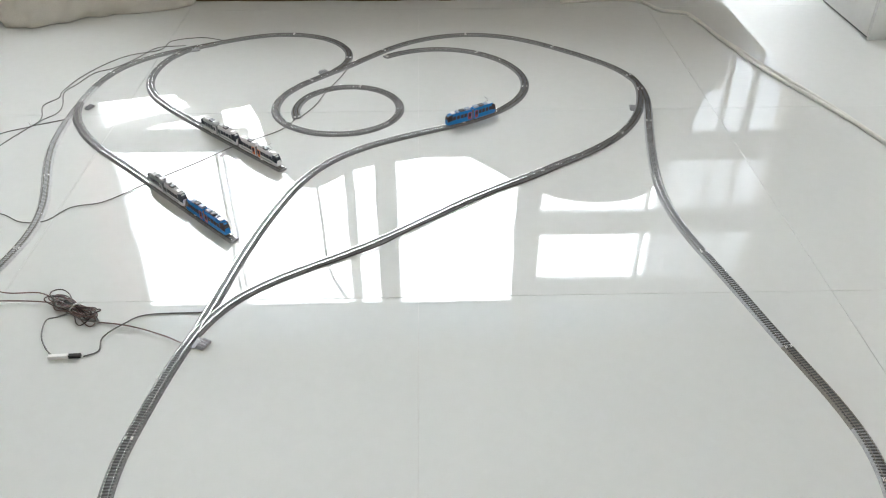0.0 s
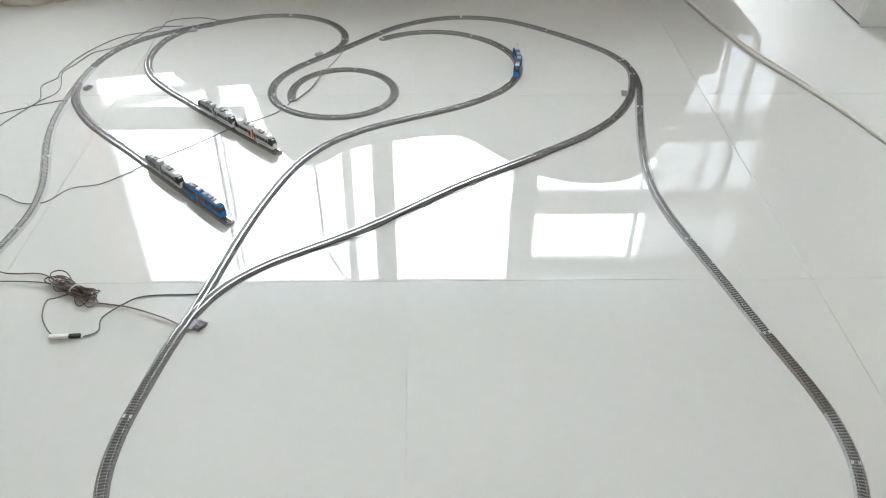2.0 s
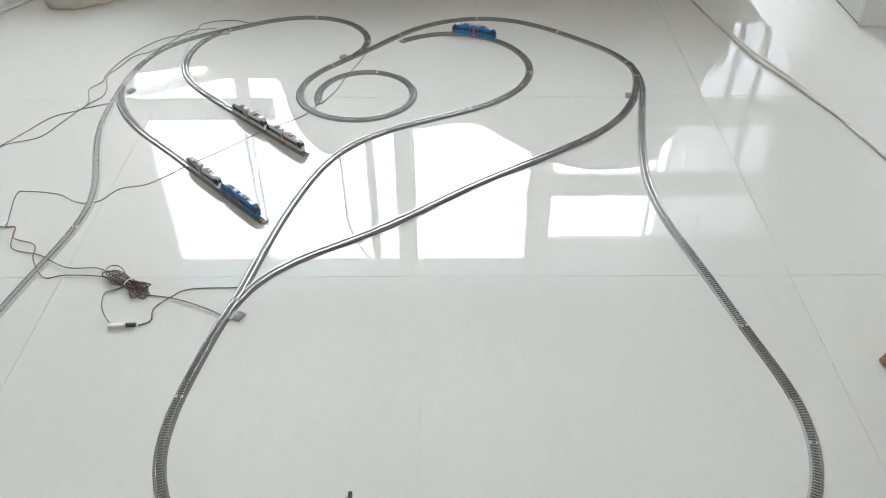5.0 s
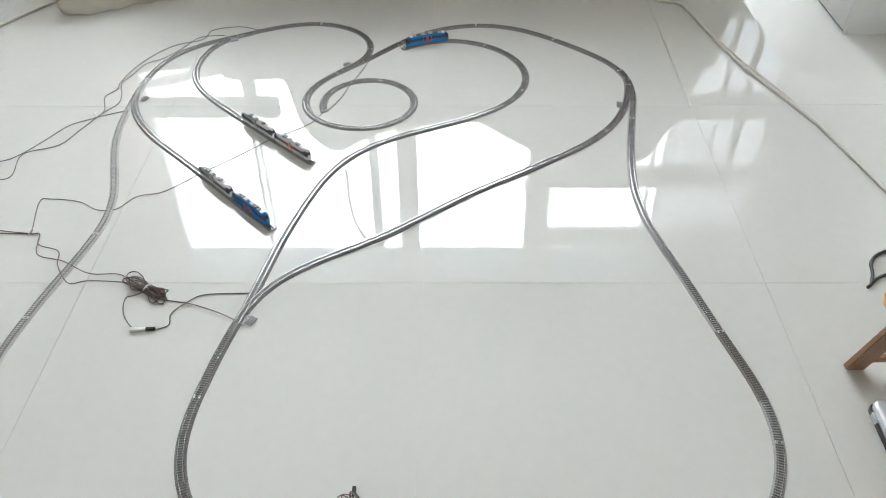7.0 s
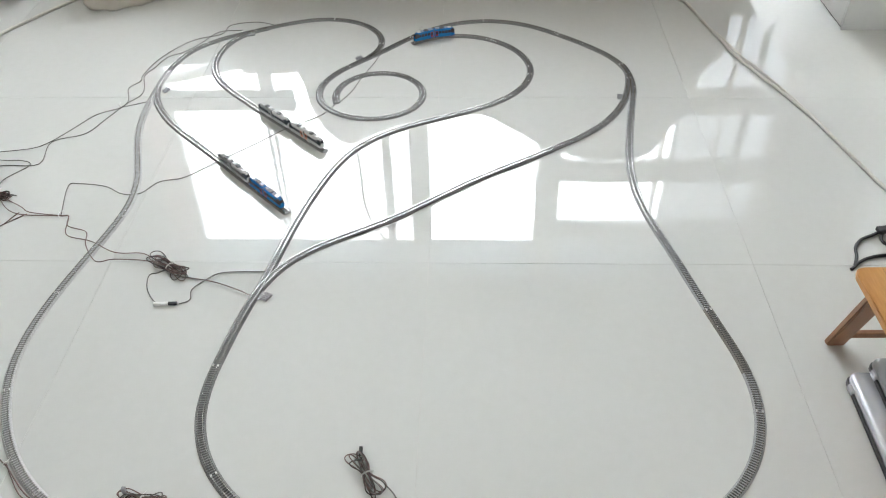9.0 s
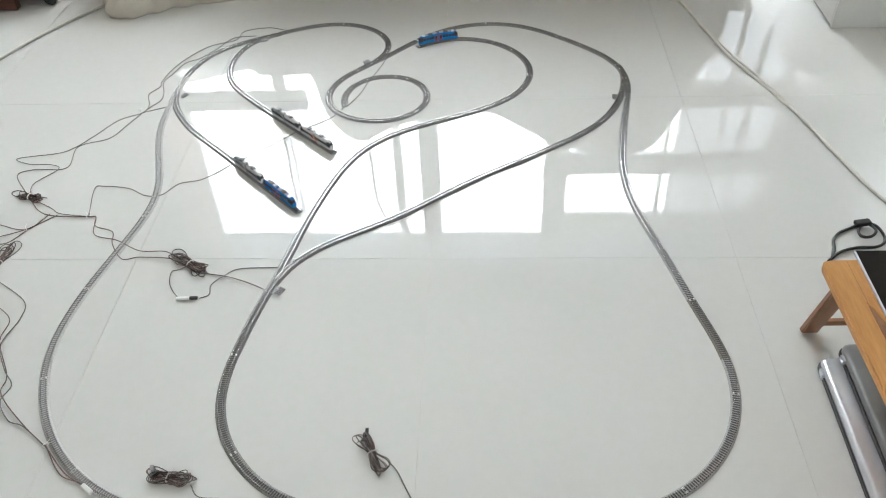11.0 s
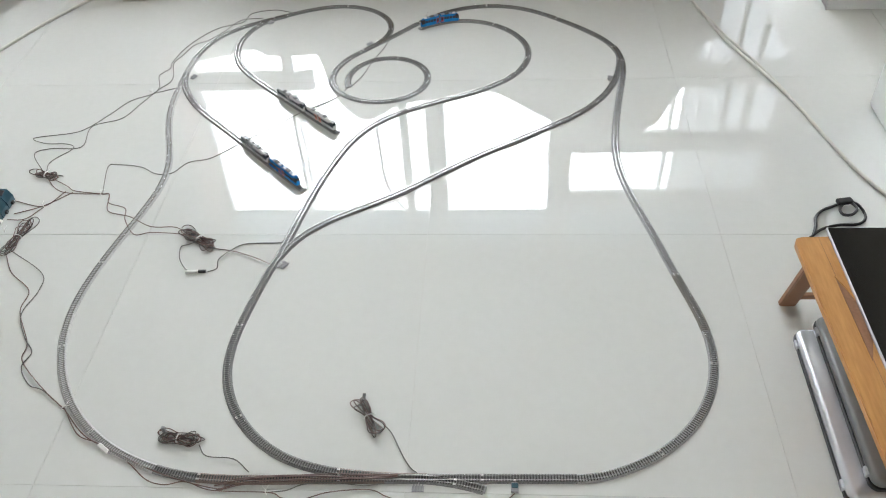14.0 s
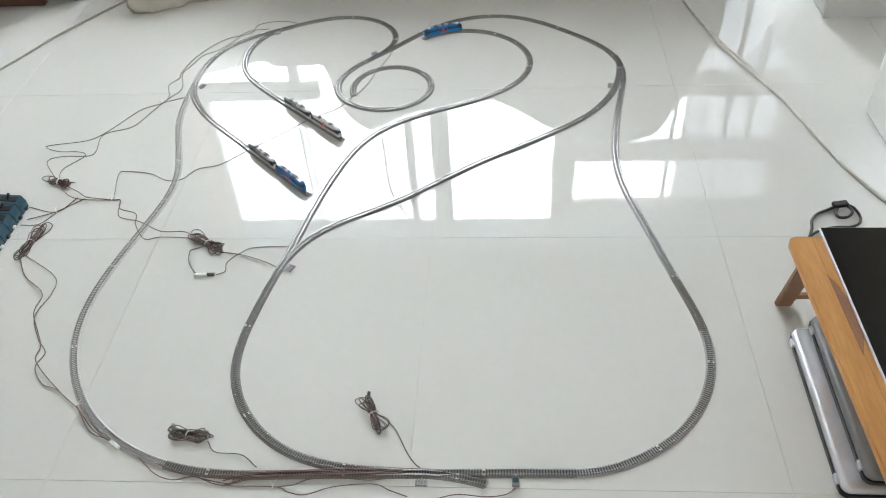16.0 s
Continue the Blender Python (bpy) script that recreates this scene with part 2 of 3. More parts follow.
w1 = window("window_1", -1.93, -0.15, 0.3, 2.735, [(-1.83, -1.765), (-1.185, -1.17), (-1.145, -1.132), (-0.462, -0.407), (-0.285, -0.16)], [], "tall bright window with grey frame bars")
part("sill", box(-1.93, -0.15, 0.004, 0.05, 0.3, 0.86, 0.004, seg=1), M_FRAME, w1)
w2 = window("window_2", -0.15, 0.704, 0.3, 2.735, [(0.554, 0.704)], [(1.23, 1.33)], "tall bright window with grey frame bars")
w3 = window("window_3", 0.704, 1.345, 0.3, 2.735, [(1.325, 1.345)], [(0.93, 1.09), (1.72, 1.885), (2.236, 2.387)], "bright window with stacked panes")
w4 = window("window_4", 1.345, 2.03, 0.3, 2.735, [(1.4, 1.418), (1.5, 1.515), (1.655, 1.69), (1.8, 1.84)], [(0.3, 0.72), (1.19, 1.372), (1.717, 1.884), (2.225, 2.39)], "window with pale panes and narrow bars")
for w, x0, x1 in ((w1, -1.93, -0.15), (w2, -0.15, 0.554), (w3, 0.704, 1.325), (w4, 1.345, 2.03)):
    top_light(w, x0 + 0.002, x1 - 0.002)
for k, (xa, za, xb, zb) in enumerate([(1.43, 1.39, 1.53, 1.71), (1.53, 1.71, 1.64, 1.39), (1.64, 1.71, 1.74, 1.39), (1.43, 1.9, 1.52, 2.22), (1.52, 2.22, 1.62, 1.9), (1.62, 2.22, 1.74, 1.9)]):
    bm = bmesh.new()
    add_tube(bm, [(xa, 0.1, za), (xb, 0.1, zb)], 0.011)
    part("lattice_bar", bm, M_FRAME, w4)
for z in (1.89, 2.4):
    bm = bmesh.new()
    add_tube(bm, [(1.09, -0.015, z), (1.145, -0.015, z + 0.13)], 0.006)
    part("stay", bm, M_FRAME, w3)
bm = bmesh.new()
add_tube(bm, spline([(-0.62, -0.02, 1.4), (-0.61, -0.02, 1.8), (-0.6, -0.02, 2.08), (-0.53, -0.02, 2.28), (-0.45, -0.02, 2.41)], 6), 0.01)
part("blind_cord", bm, M_FRAME, w1)
bm = bmesh.new()
add_tube(bm, spline([(0.535, -0.02, 1.79), (0.545, -0.02, 1.89), (0.56, -0.02, 1.98)], 4), 0.007)
part("latch", bm, M_FRAME, w2)
bm = bmesh.new()
folds = [(-1.96 + 0.165 * k / 24, 0.012 * math.sin(k * 1.7)) for k in range(25)]
add_loft(bm, [[(x, 2.84 + d, z) for x, d in folds] + [(x, 2.843 + d, z) for x, d in folds[::-1]] for z in (0.05, 2.7)])
tagged(part("curtain", bm, M_SHEER), "sheer pale pink curtain hanging at the window", "curtain")
bench = empty("side_table", pose(-1.15, 1.88, 0), "narrow pale side table standing before the window", "side table")
part("tabletop", box(-0.43, 0.42, -0.02, 0.03, 0.668, 0.7, 0.004), M_FRAME, bench)
part("apron", box(-0.43, 0.42, -0.012, 0.022, 0.606, 0.667, 0.003), M_FRAME, bench)
# Panel added to block the mirrored window's lower part along a sloping edge.
bm = bmesh.new()
add_loft(bm, [[(x, y, z) for y, z in ((0.0, 0.02), (0.012, 0.02), (0.012, top), (0.0, top))] for x, top in ((-0.42, 0.49), (-0.15, 0.474), (0.31, 0.424))])
part("fabric_drape", bm, M_FABRIC, bench, "added panel hiding the mirrored window's lower part")
for x in (-0.42, -0.24, 0.275):
    part("leg", box(x, x + 0.05, -0.01, 0.02, 0.001, 0.605, 0.004), M_FRAME, bench)

eaves = part("eaves_board", box(-0.5, 0.5, 3.3, 3.36, -0.035, 0.035, 0, pose(-1.57, 0, 1.26, 0, 13, 0)), M_FRAME)
tagged(eaves, "grey sloping eaves board outside the window", "eaves", kind="structure")
tagged(part("backdrop_sky", box(-6, 1.69, 3.7, 3.72, -1, 4.5), M_SKY), "bright overcast sky outside the windows", "sky", kind="structure")
# Self-lit panel for the dimmer facade; it also hides sky from window_4.
tagged(part("backdrop_facade", box(1.46, 4.5, 3.15, 3.17, -1, 4.5), M_FACADE), "glowing panel standing for the pale neighbouring facade", "backdrop", kind="structure")


# ---- track ----
# A run is a start (x, y, heading) and sections of equal length, each with its turn in degrees.
RUNS = {
    "outer": ((0.3591, -0.7612, -178.83), 0.10085, [-0.0, 0.2, 0.08, -0.3, 0.25, 0.88, -1.03, -6.36, -11.33, -10.98, -11.26, -12.78, -11.26, -10.26, -12.21, -9.77, -5.49, -2.12, -0.32, 5.37, 12.91, 11.01, 2.15, -4.69, -7.75, -5.39, -1.11, -5.88, -15.04, -20.67, -16.27, -4.05, -0.88, -11.91, -21.54, -24.68, -28.32, -34.5, -35.61]),
    "right": ((0.3591, -0.7622, 3.56), 0.09928, [17.64, 13.0, 15.38, 16.46, 16.29, 14.6, 7.51, -0.56, -1.34, 1.31, 0.2, -5.01, -7.68, -6.82, -3.31, -1.39, -1.37, 1.73, 11.4, 21.04, 17.94, 6.65, 2.71, 8.52, 15.93, 18.21, 17.73, 14.63, 12.14, 2.22, -4.36, 1.55, 17.24, 32.2, 36.09, 30.78, 29.93, 36.46, 41.43, 40.4, 39.27, 41.06, 41.05, 38.63]),
    "inner": ((0.0447, -0.767, 180.96), 0.09681, [-3.45, -5.19, -12.46, -17.71, -15.62, -17.06, -17.42, -9.98, -1.71, -3.09, -13.74, -19.6, -11.39, -1.07, 4.8, 3.72, -0.85, -3.74, -2.03, 0.77, 0.78, 5.55, 10.67, 12.17, 10.9, 9.18, 27.68]),
    "siding_low": ((-0.9326, 0.8691, -84.76), 0.06775, [12.03, 11.78, 5.84, 6.12, 4.28, 0.53, -0.87, -0.5, -0.1, 0.1, 0.2, 0.29, 0.3]),
    "siding_high": ((-0.6414, 1.2889, -161.49), 0.06908, [21.2, 20.0, 16.07, 12.96, 13.02, 14.55, 11.4, 5.54, 1.66, 0.48, 0.39, 0.29, 0.29, 0.29, 0.29]),
    "stub": ((-0.0106, -0.768, 1.65), 0.05948, [-6.14, -6.33, -6.53]),
    "tram_line": ((-0.4117, -0.1337, 77.82), 0.09888, [2.04, 0.51, -2.24, -2.84, -2.77, -8.22, -14.55, -15.08, -8.77, -1.72, 4.03, 10.96, 18.21, 23.44, 25.5, 22.9, 20.65, 23.52, 24.44, 20.1]),
}
PITCH = 0.0062
RAIL_TOP = 0.0066


def along(start, length, turns, s):
    """x, y and heading in radians at s metres along a run."""
    x, y, h = start[0], start[1], radians(start[2])
    for turn in turns:
        step = min(max(s, 0.0), length)
        k = radians(turn) / length
        a = k * step
        c = step if abs(a) < 1e-6 else math.sin(a / 2) / (k / 2)
        x, y, h = x + c * math.cos(h + a / 2), y + c * math.sin(h + a / 2), h + a
        s -= length
        if s <= 0:
            break
    return x, y, h


def on_run(run, s):
    return along(*RUNS[run], s)


def add_sweep(bm, length, turn, profile, steps, s0=0.0, s1=None):
    s1 = length if s1 is None else s1
    rings = []
    for i in range(steps + 1):
        x, y, h = along((0, 0, 0), length, [turn], s0 + (s1 - s0) * i / steps)
        rings.append([(x - v * math.sin(h), y + v * math.cos(h), z) for v, z in profile])
    add_loft(bm, rings)


def section(length, turn, lift, joint, bed):
    """A track section: roadbed, two rails, sleepers and joiners."""
    t = empty("track_section", Matrix(), "grey plastic model railway track with silver rails", "track", "model railway track")
    n = max(2, int(abs(turn) / 4) + 2)
    z = lift
    bm = bmesh.new()
    add_sweep(bm, length, turn, [(-0.0118, 0.0002), (-0.0118, 0.0011 + z), (-0.0083, 0.0041 + z), (0.0083, 0.0041 + z), (0.0118, 0.0011 + z), (0.0118, 0.0002)], n)
    part("roadbed", bm, bed, t)
    for side in (-1, 1):
        v = side * 0.0053
        bm = bmesh.new()
        add_sweep(bm, length, turn, [(v - 0.0005, 0.0046 + z), (v - 0.0005, RAIL_TOP + z), (v + 0.0005, RAIL_TOP + z), (v + 0.0005, 0.0046 + z)], n)
        part("rail", bm, M_RAIL, t)
        if joint:
            bm = bmesh.new()
            add_sweep(bm, length, turn, [(v - 0.0017, 0.0047 + z), (v - 0.0017, 0.0064 + z), (v + 0.0017, 0.0064 + z), (v + 0.0017, 0.0047 + z)], 1, length - 0.0065, length - 0.0005)
            part("rail_joiner", bm, M_JOINER, t)
    bm = bmesh.new()
    count = round(length / PITCH)
    for i in range(count):
        c = (i + 0.5) * length / count
        add_sweep(bm, length, turn, [(-0.0081, 0.0038 + z), (-0.0078, 0.005 + z), (0.0078, 0.005 + z), (0.0081, 0.0038 + z)], 1, c - 0.0014, c + 0.0014)
    ob = part("sleeper_strip", bm, M_SLEEPER2 if bed == M_PALE else M_SLEEPER, t)
    ob["kind"] = "stuff"
    return t


LIFT = {"outer": 0.0, "right": 0.00005, "inner": 0.0003, "siding_low": 0.0003, "siding_high": 0.0003, "stub": 0.0003, "tram_line": 0.0006}
for run, (start, length, turns) in RUNS.items():
    for i, turn in enumerate(turns):
        brown = (run == "outer" and 4 <= i <= 7) or (run == "inner" and i < 2)
        ob = section(length, turn, LIFT[run], i % 3 == 1, M_BROWN if brown else M_PALE if run == "outer" and 9 <= i <= 27 else M_DARKBED if run == "right" and i in (6, 7) else M_MIDBED if run == "right" and i < 18 else M_BALLAST)
        if brown:
            ob["label"] = "brownish plastic model railway track with silver rails"
        x, y, h = along(start, length, turns, i * length)
        ob.matrix_world = pose(x, y, 0, 0, 0, math.degrees(h))
        if i == len(turns) - 1 and run in ("siding_low", "siding_high", "tram_line", "stub"):
            bm = bmesh.new()
            ex, ey, eh = along((0, 0, 0), length, [turn], length)
            add_box(bm, 0.0003, 0.004, -0.008, 0.008, 0.0002, 0.0058, 0.001, pose(ex, ey, 0, 0, 0, math.degrees(eh)), 1)
            part("end_stop", bm, M_LEVER, ob)


def switch_box(x, y, deg, reach=0.0):
    """Small ribbed lever box clipped beside a turnout."""
    t = empty("turnout_lever", pose(x, y, 0, 0, 0, deg), "small ribbed grey plastic turnout lever beside the track", "lever", "turnout levers")
    part("base", box(-0.013, 0.013, -0.007, 0.007, 0.0002, 0.0045, 0.0015), M_LEVER, t)
    if reach:
        part("bracket", box(-0.016, 0.011, 0.0072, 0.0072 + reach, 0.0002, 0.0038, 0.001), M_LEVER, t)
    for i in range(4):
        x0 = -0.010 + i * 0.006
        part("rib", box(x0, x0 + 0.0028, -0.0085, 0.0085, 0.0047, 0.0075, 0.00045, seg=1), M_LEVER, t)
    bm = bmesh.new()
    add_tube(bm, [(0.0, 0.006, 0.006), (0.002, 0.011, 0.009)], 0.0011)
    part("knob", bm, M_ROOF, t)


for args in [(-0.3823, -0.1279, 62, 0.017), (-0.8972, 0.8409, 66), (0.5806, 0.7984, 80), (-0.2825, 1.0602, 38), (-0.6963, 1.2391, 20), (0.0278, -0.7929, 0)]:
    switch_box(*args)

# ---- trams ----
TL = 0.076


def ring(x, w, z0, z1, r, top=0.8):
    """A rounded cross-section at x."""
    pts = []
    for sy, z, a0 in ((1, z0, -90), (1, z1, 0), (-1, z1, 90), (-1, z0, 180)):
        rr = r if z == z1 else 0.0012
        cz = z - rr if z == z1 else z + rr
        cy = sy * ((w * top if z == z1 else w) - rr)
        for k in range(4):
            a = radians(a0 + 30 * k)
            pts.append((x, cy + rr * math.cos(a), cz + rr * math.sin(a)))
    return pts


def tram_half(parent, name, sign, body, end, door, band, roofc, panto):
    """One articulated half: it runs from the joint at x = 0 to its nose at sign * TL."""
    half = empty(name, Matrix(), "", "")
    half.parent = parent
    s = sign
    bm = bmesh.new()
    w, h0, h1 = 0.0082, 0.0102, 0.0305
    add_loft(bm, [ring(s * 0.002, w, h0, h1, 0.003), ring(s * 0.058, w, h0, h1, 0.003), ring(s * 0.066, w * 0.95, h0, h1 - 0.0008, 0.003),
                  ring(s * 0.072, w * 0.86, h0, h1 - 0.004, 0.003), ring(s * 0.0755, w * 0.7, h0 + 0.0005, h0 + 0.009, 0.002)])
    part("body", bm, body, half, smooth=False)
    part("skirt", box(min(s * 0.004, s * 0.071), max(s * 0.004, s * 0.071), -0.0068, 0.0068, 0.0072, 0.0108, 0.0006, seg=1), band, half)
    for side in (-1, 1):
        y0, y1 = sorted((side * 0.0079, side * 0.0086))
        for i in range(4):
            a = 0.0175 + i * 0.0113
            xa, xb = sorted((s * a, s * (a + 0.0094)))
            part("side_window", box(xa, xb, y0, y1, 0.0176, 0.0256, 0.0003, seg=1), M_GLASS, half)
        xa, xb = sorted((s * 0.005, s * 0.0155))
        dr = part("door", box(xa, xb, y0, y1, 0.0112, 0.0262, 0.0003, seg=1), door, half)
        part("door_window", box(xa + 0.0016, xb - 0.0016, min(y0, y1) - 0.0002, max(y0, y1) + 0.0002, 0.0165, 0.0245, 0.0002, seg=1), M_GLASS, dr)
        part("stripe", box(min(s * 0.017, s * 0.06), max(s * 0.017, s * 0.06), y0, y1, 0.0118, 0.0146, 0.0002, seg=1), end, half)
        bm = bmesh.new()
        bmesh.ops.create_uvsphere(bm, u_segments=8, v_segments=5, radius=0.0011)
        lamp = part("headlight", bm, M_TIE, half)
        lamp.location = (s * 0.0742, side * 0.0048, 0.0155)
    bm = bmesh.new()
    add_loft(bm, [ring(s * 0.0615, w * 1.01, 0.0168, 0.0285, 0.002, 0.9), ring(s * 0.0685, w * 0.97, 0.0158, 0.0285, 0.002, 0.88), ring(s * 0.0753, w * 0.83, 0.0145, 0.0238, 0.002, 0.8)])
    part("windscreen", bm, M_GLASS, half)
    part("bumper", box(min(s * 0.071, s * 0.0765), max(s * 0.071, s * 0.0765), -0.0058, 0.0058, 0.0082, 0.0118, 0.001), band, half)
    for a, b, z, m in ((0.006, 0.02, 0.0338, roofc[0]), (0.023, 0.037, 0.0332, roofc[1]), (0.04, 0.048, 0.0326, roofc[0]), (0.051, 0.0635, 0.0322, roofc[2])):
        xa, xb = sorted((s * a, s * b))
        part("roof_unit", box(xa, xb, -0.0052, 0.0052, 0.03, z, 0.0008, seg=1), m, half)
    for a in (0.014, 0.026, 0.048, 0.06):
        for side in (-1, 1):
            bm = bmesh.new()
            bmesh.ops.create_cone(bm, cap_ends=True, segments=12, radius1=0.0026, radius2=0.0026, depth=0.0016, matrix=pose(s * a, side * 0.0049, 0.0093, 90))
            part("wheel", bm, M_STEEL, half)
    if panto:
        bm = bmesh.new()
        x0 = s * 0.046
        add_tube(bm, [(x0, -0.003, 0.0325), (x0 + s * 0.009, 0, 0.0385), (x0 - s * 0.001, 0, 0.0445)], 0.00035, 4)
        add_tube(bm, [(x0, 0.003, 0.0325), (x0 + s * 0.009, 0, 0.0385)], 0.00035, 4)
        add_tube(bm, [(x0 - s * 0.001, -0.0055, 0.0442), (x0 - s * 0.001, 0, 0.0448), (x0 - s * 0.001, 0.0055, 0.0442)], 0.0004, 4)
        part("pantograph", bm, M_STEEL, half)
    return half


def tram(label, run, s, sides, panto=1):
    """A two-part tram whose joint stands at s metres on a run. sides: paints of the front and rear half."""
    t = empty("tram", Matrix(), label, "tram", "model trams")
    halves = []
    for k, (sign, paint) in enumerate(zip((1, -1), sides)):
        halves.append(tram_half(t, "front_half" if k == 0 else "rear_half", sign, *paint, k == (0 if panto == 1 else 1)))
    bm = bmesh.new()
    add_box(bm, -0.0032, 0.0032, -0.0074, 0.0074, 0.0105, 0.0288, 0.001, seg=1)
    part("gangway", bm, M_DARKROOF, t)
    joint, poses = tram_poses(run, s)
    t.matrix_world = joint
    for half, p in zip(halves, poses):
        half.matrix_basis = p
    for ob in t.children_recursive:
        if ob.type == "MESH" and ob.data.users == 1:
            off = ob.location.z
            ob.data.transform(Matrix.Translation((0, 0, 0.0066 - off)) @ Matrix.Diagonal((1, 1.13, 1.3, 1)) @ Matrix.Translation((0, 0, off - 0.0066)))
    return t, halves


def tram_poses(run, s):
    """The joint's pose, and the two halves' poses in its space, so that each half lies on its chord of the track."""
    x, y, h = on_run(run, s)
    joint = pose(x, y, 0.0002, 0, 0, math.degrees(h))
    out = []
    for sign in (1, -1):
        a, b, _ = on_run(run, s + sign * 0.058)
        turn = math.atan2(sign * (b - y), sign * (a - x)) - h
        out.append(pose(0, 0, 0, 0, 0, math.degrees(math.atan2(math.sin(turn), math.cos(turn)))))
    return joint, out


RB = (M_ROOF, M_DARKROOF, M_WHITE)
P_BLUE = (M_BLUE, M_BLUE, M_RED, M_BLUE, (M_BLUEROOF, M_DARKROOF, M_WHITE))
P_GREY = (M_GREEN, M_WHITE, M_WHITE, M_WHITE, (M_ROOF, M_DARKROOF, M_ROOF))
P_WHITE = (M_WHITE, M_GREEN, M_GREEN, M_WHITE, RB)
P_ORANGE = (M_WHITE, M_GREEN, M_ORANGE, M_WHITE, RB)
moving_tram, moving_halves = tram("blue articulated toy tram with red doors and raised pantograph", "tram_line", 1.1097, (P_BLUE, P_BLUE))
tram("blue articulated toy tram parked at the end of its siding", "siding_low", 0.7845, (P_BLUE, P_BLUE))
tram("white and dark grey articulated toy tram parked on a siding", "siding_low", 0.6206, (P_WHITE, P_GREY))
tram("white toy tram with orange doors at its siding's end", "siding_high", 0.9494, (P_ORANGE, P_ORANGE))
tram("white and dark grey toy tram behind an orange one", "siding_high", 0.7876, (P_WHITE, P_GREY))

# ---- sofa ----
def cover(name, foot, top, z1, cloth, folds, seed):
    """A loose fabric body: a footprint outline, a top outline, and folds down its sides."""
    random.seed(seed)
    f, g = spline([(*p, 0) for p in foot + foot[:1]], 22)[:-1], spline([(*p, 0) for p in top + top[:1]], 22)[:-1]
    bm, rings = bmesh.new(), []
    for k, u in enumerate((0.0, 0.03, 0.08, 0.15, 0.25, 0.35, 0.45, 0.55, 0.65, 0.75, 0.84, 0.92, 0.97, 1.0)):
        r = []
        for i, (a, b) in enumerate(zip(f, g)):
            p = a.lerp(b, u ** 2)
            out = (a - Vector((sum(v.x for v in f) / len(f), sum(v.y for v in f) / len(f), 0))).normalized()
            ph = noise.noise(Vector((a.x * 5, a.y * 5, u * 1.5 + seed))) + 0.5 * noise.noise(Vector((a.x * 16, a.y * 16, u * 2.0 + seed)))
            ridge = 1 - 2 * abs(noise.noise(Vector((a.x * 7 + u, a.y * 7 - u * 2, u * 3 + seed))))
            p = p + out * (folds * (ph + 0.45 * ridge * min(1, 6 * u)) * (1 - 0.5 * u)) - out * (0.03 * (u > 0.95))
            r.append((p.x, p.y, 0.001 + z1 * u + 0.02 * noise.noise(Vector((a.x * 3, a.y * 3, seed))) * u))
        rings.append(r)
    add_loft(bm, rings)
    return part(name, bm, cloth, smooth=True)


sofa = cover("sofa", [(-0.9419, 1.7042), (-0.5288, 1.6927), (-0.0176, 1.6884), (0.4878, 1.684), (0.8077, 1.7149), (0.937, 1.8911), (0.937, 2.2911), (-0.0178, 2.3689), (-0.42, 2.28), (-0.55, 1.94), (-0.74, 1.79), (-0.9619, 1.76)],
             [(-0.9218, 1.7447), (-0.5293, 1.7336), (-0.0178, 1.7189), (0.4876, 1.7142), (0.7878, 1.7455), (0.9072, 1.892), (0.9072, 2.272), (-0.0178, 2.3189), (-0.42, 2.28), (-0.55, 1.94), (-0.74, 1.79), (-0.9418, 1.76)], 0.43, M_SOFA, 0.02, 3)
tagged(sofa, "sofa under a loose beige-grey fabric cover", "sofa")
bm = bmesh.new()
xs = [(-0.832, 0.281), (-0.801, 0.453), (-0.741, 0.534), (-0.69, 0.625), (-0.66, 0.787), (-0.589, 0.919), (-0.487, 0.979), (-0.305, 0.888), (-0.101, 0.845), (0.153, 0.812), (0.325, 0.902), (0.508, 1.01), (0.732, 1.071), (0.985, 1.045), (1.075, 0.9), (1.14, 0.76), (1.175, 0.62), (1.205, 0.45), (1.22, 0.3)]
fine = [p for p in spline([(x, z, 0) for x, z in xs], 4)]
add_loft(bm, [[(p.x, 1.93, 0.26), (p.x, 1.9, 0.3 + (p.y - 0.3) * 0.6), (p.x, 1.93, p.y - 0.05), (p.x, 2.0, p.y - 0.02), (p.x, 2.08, p.y - 0.06), (p.x, 2.12, 0.3)] for p in fine])
part("backrest", bm, M_BROWNSOFA, sofa, "brown upholstered backrest", smooth=True)
part("seat_frame", box(0.7, 1.2, 1.74, 2.3, 0.13, 0.4, 0.03), M_BROWNSOFA, sofa, "brown upholstered seat end")
bm = bmesh.new()
add_tube(bm, [(1.0, 1.77, 0.0), (1.0, 1.77, 0.14)], 0.013, 10)
add_tube(bm, [(1.2, 2.2, 0.0), (1.2, 2.2, 0.14)], 0.013, 10)
part("leg", bm, M_TIE, sofa, "white sofa leg")
heap = cover("floor_cushion", [(-1.4183, 1.5518), (-1.3333, 1.457), (-1.1676, 1.5147), (-1.0231, 1.5727), (-0.8375, 1.6397), (-0.7872, 1.78), (-1.1503, 1.78), (-1.5636, 1.78)],
             [(-1.388, 1.613), (-1.2931, 1.5487), (-1.148, 1.5965), (-1.0241, 1.6447), (-0.8798, 1.7025), (-0.8389, 1.78), (-1.1503, 1.78), (-1.4836, 1.78)], 0.19, M_FABRIC, 0.06, 8)
tagged(heap, "crumpled light grey fabric floor cushion beside the sofa", "cushion")

# ---- cabinets ----
cab = empty("cabinet", pose(1.4361, 1.2685, 0), "white lacquered low cabinet standing on the floor", "cabinet")
part("body", box(0.012, 0.75, 0.012, 1.5, 0.0, 0.34, 0.003), M_CABINET, cab)
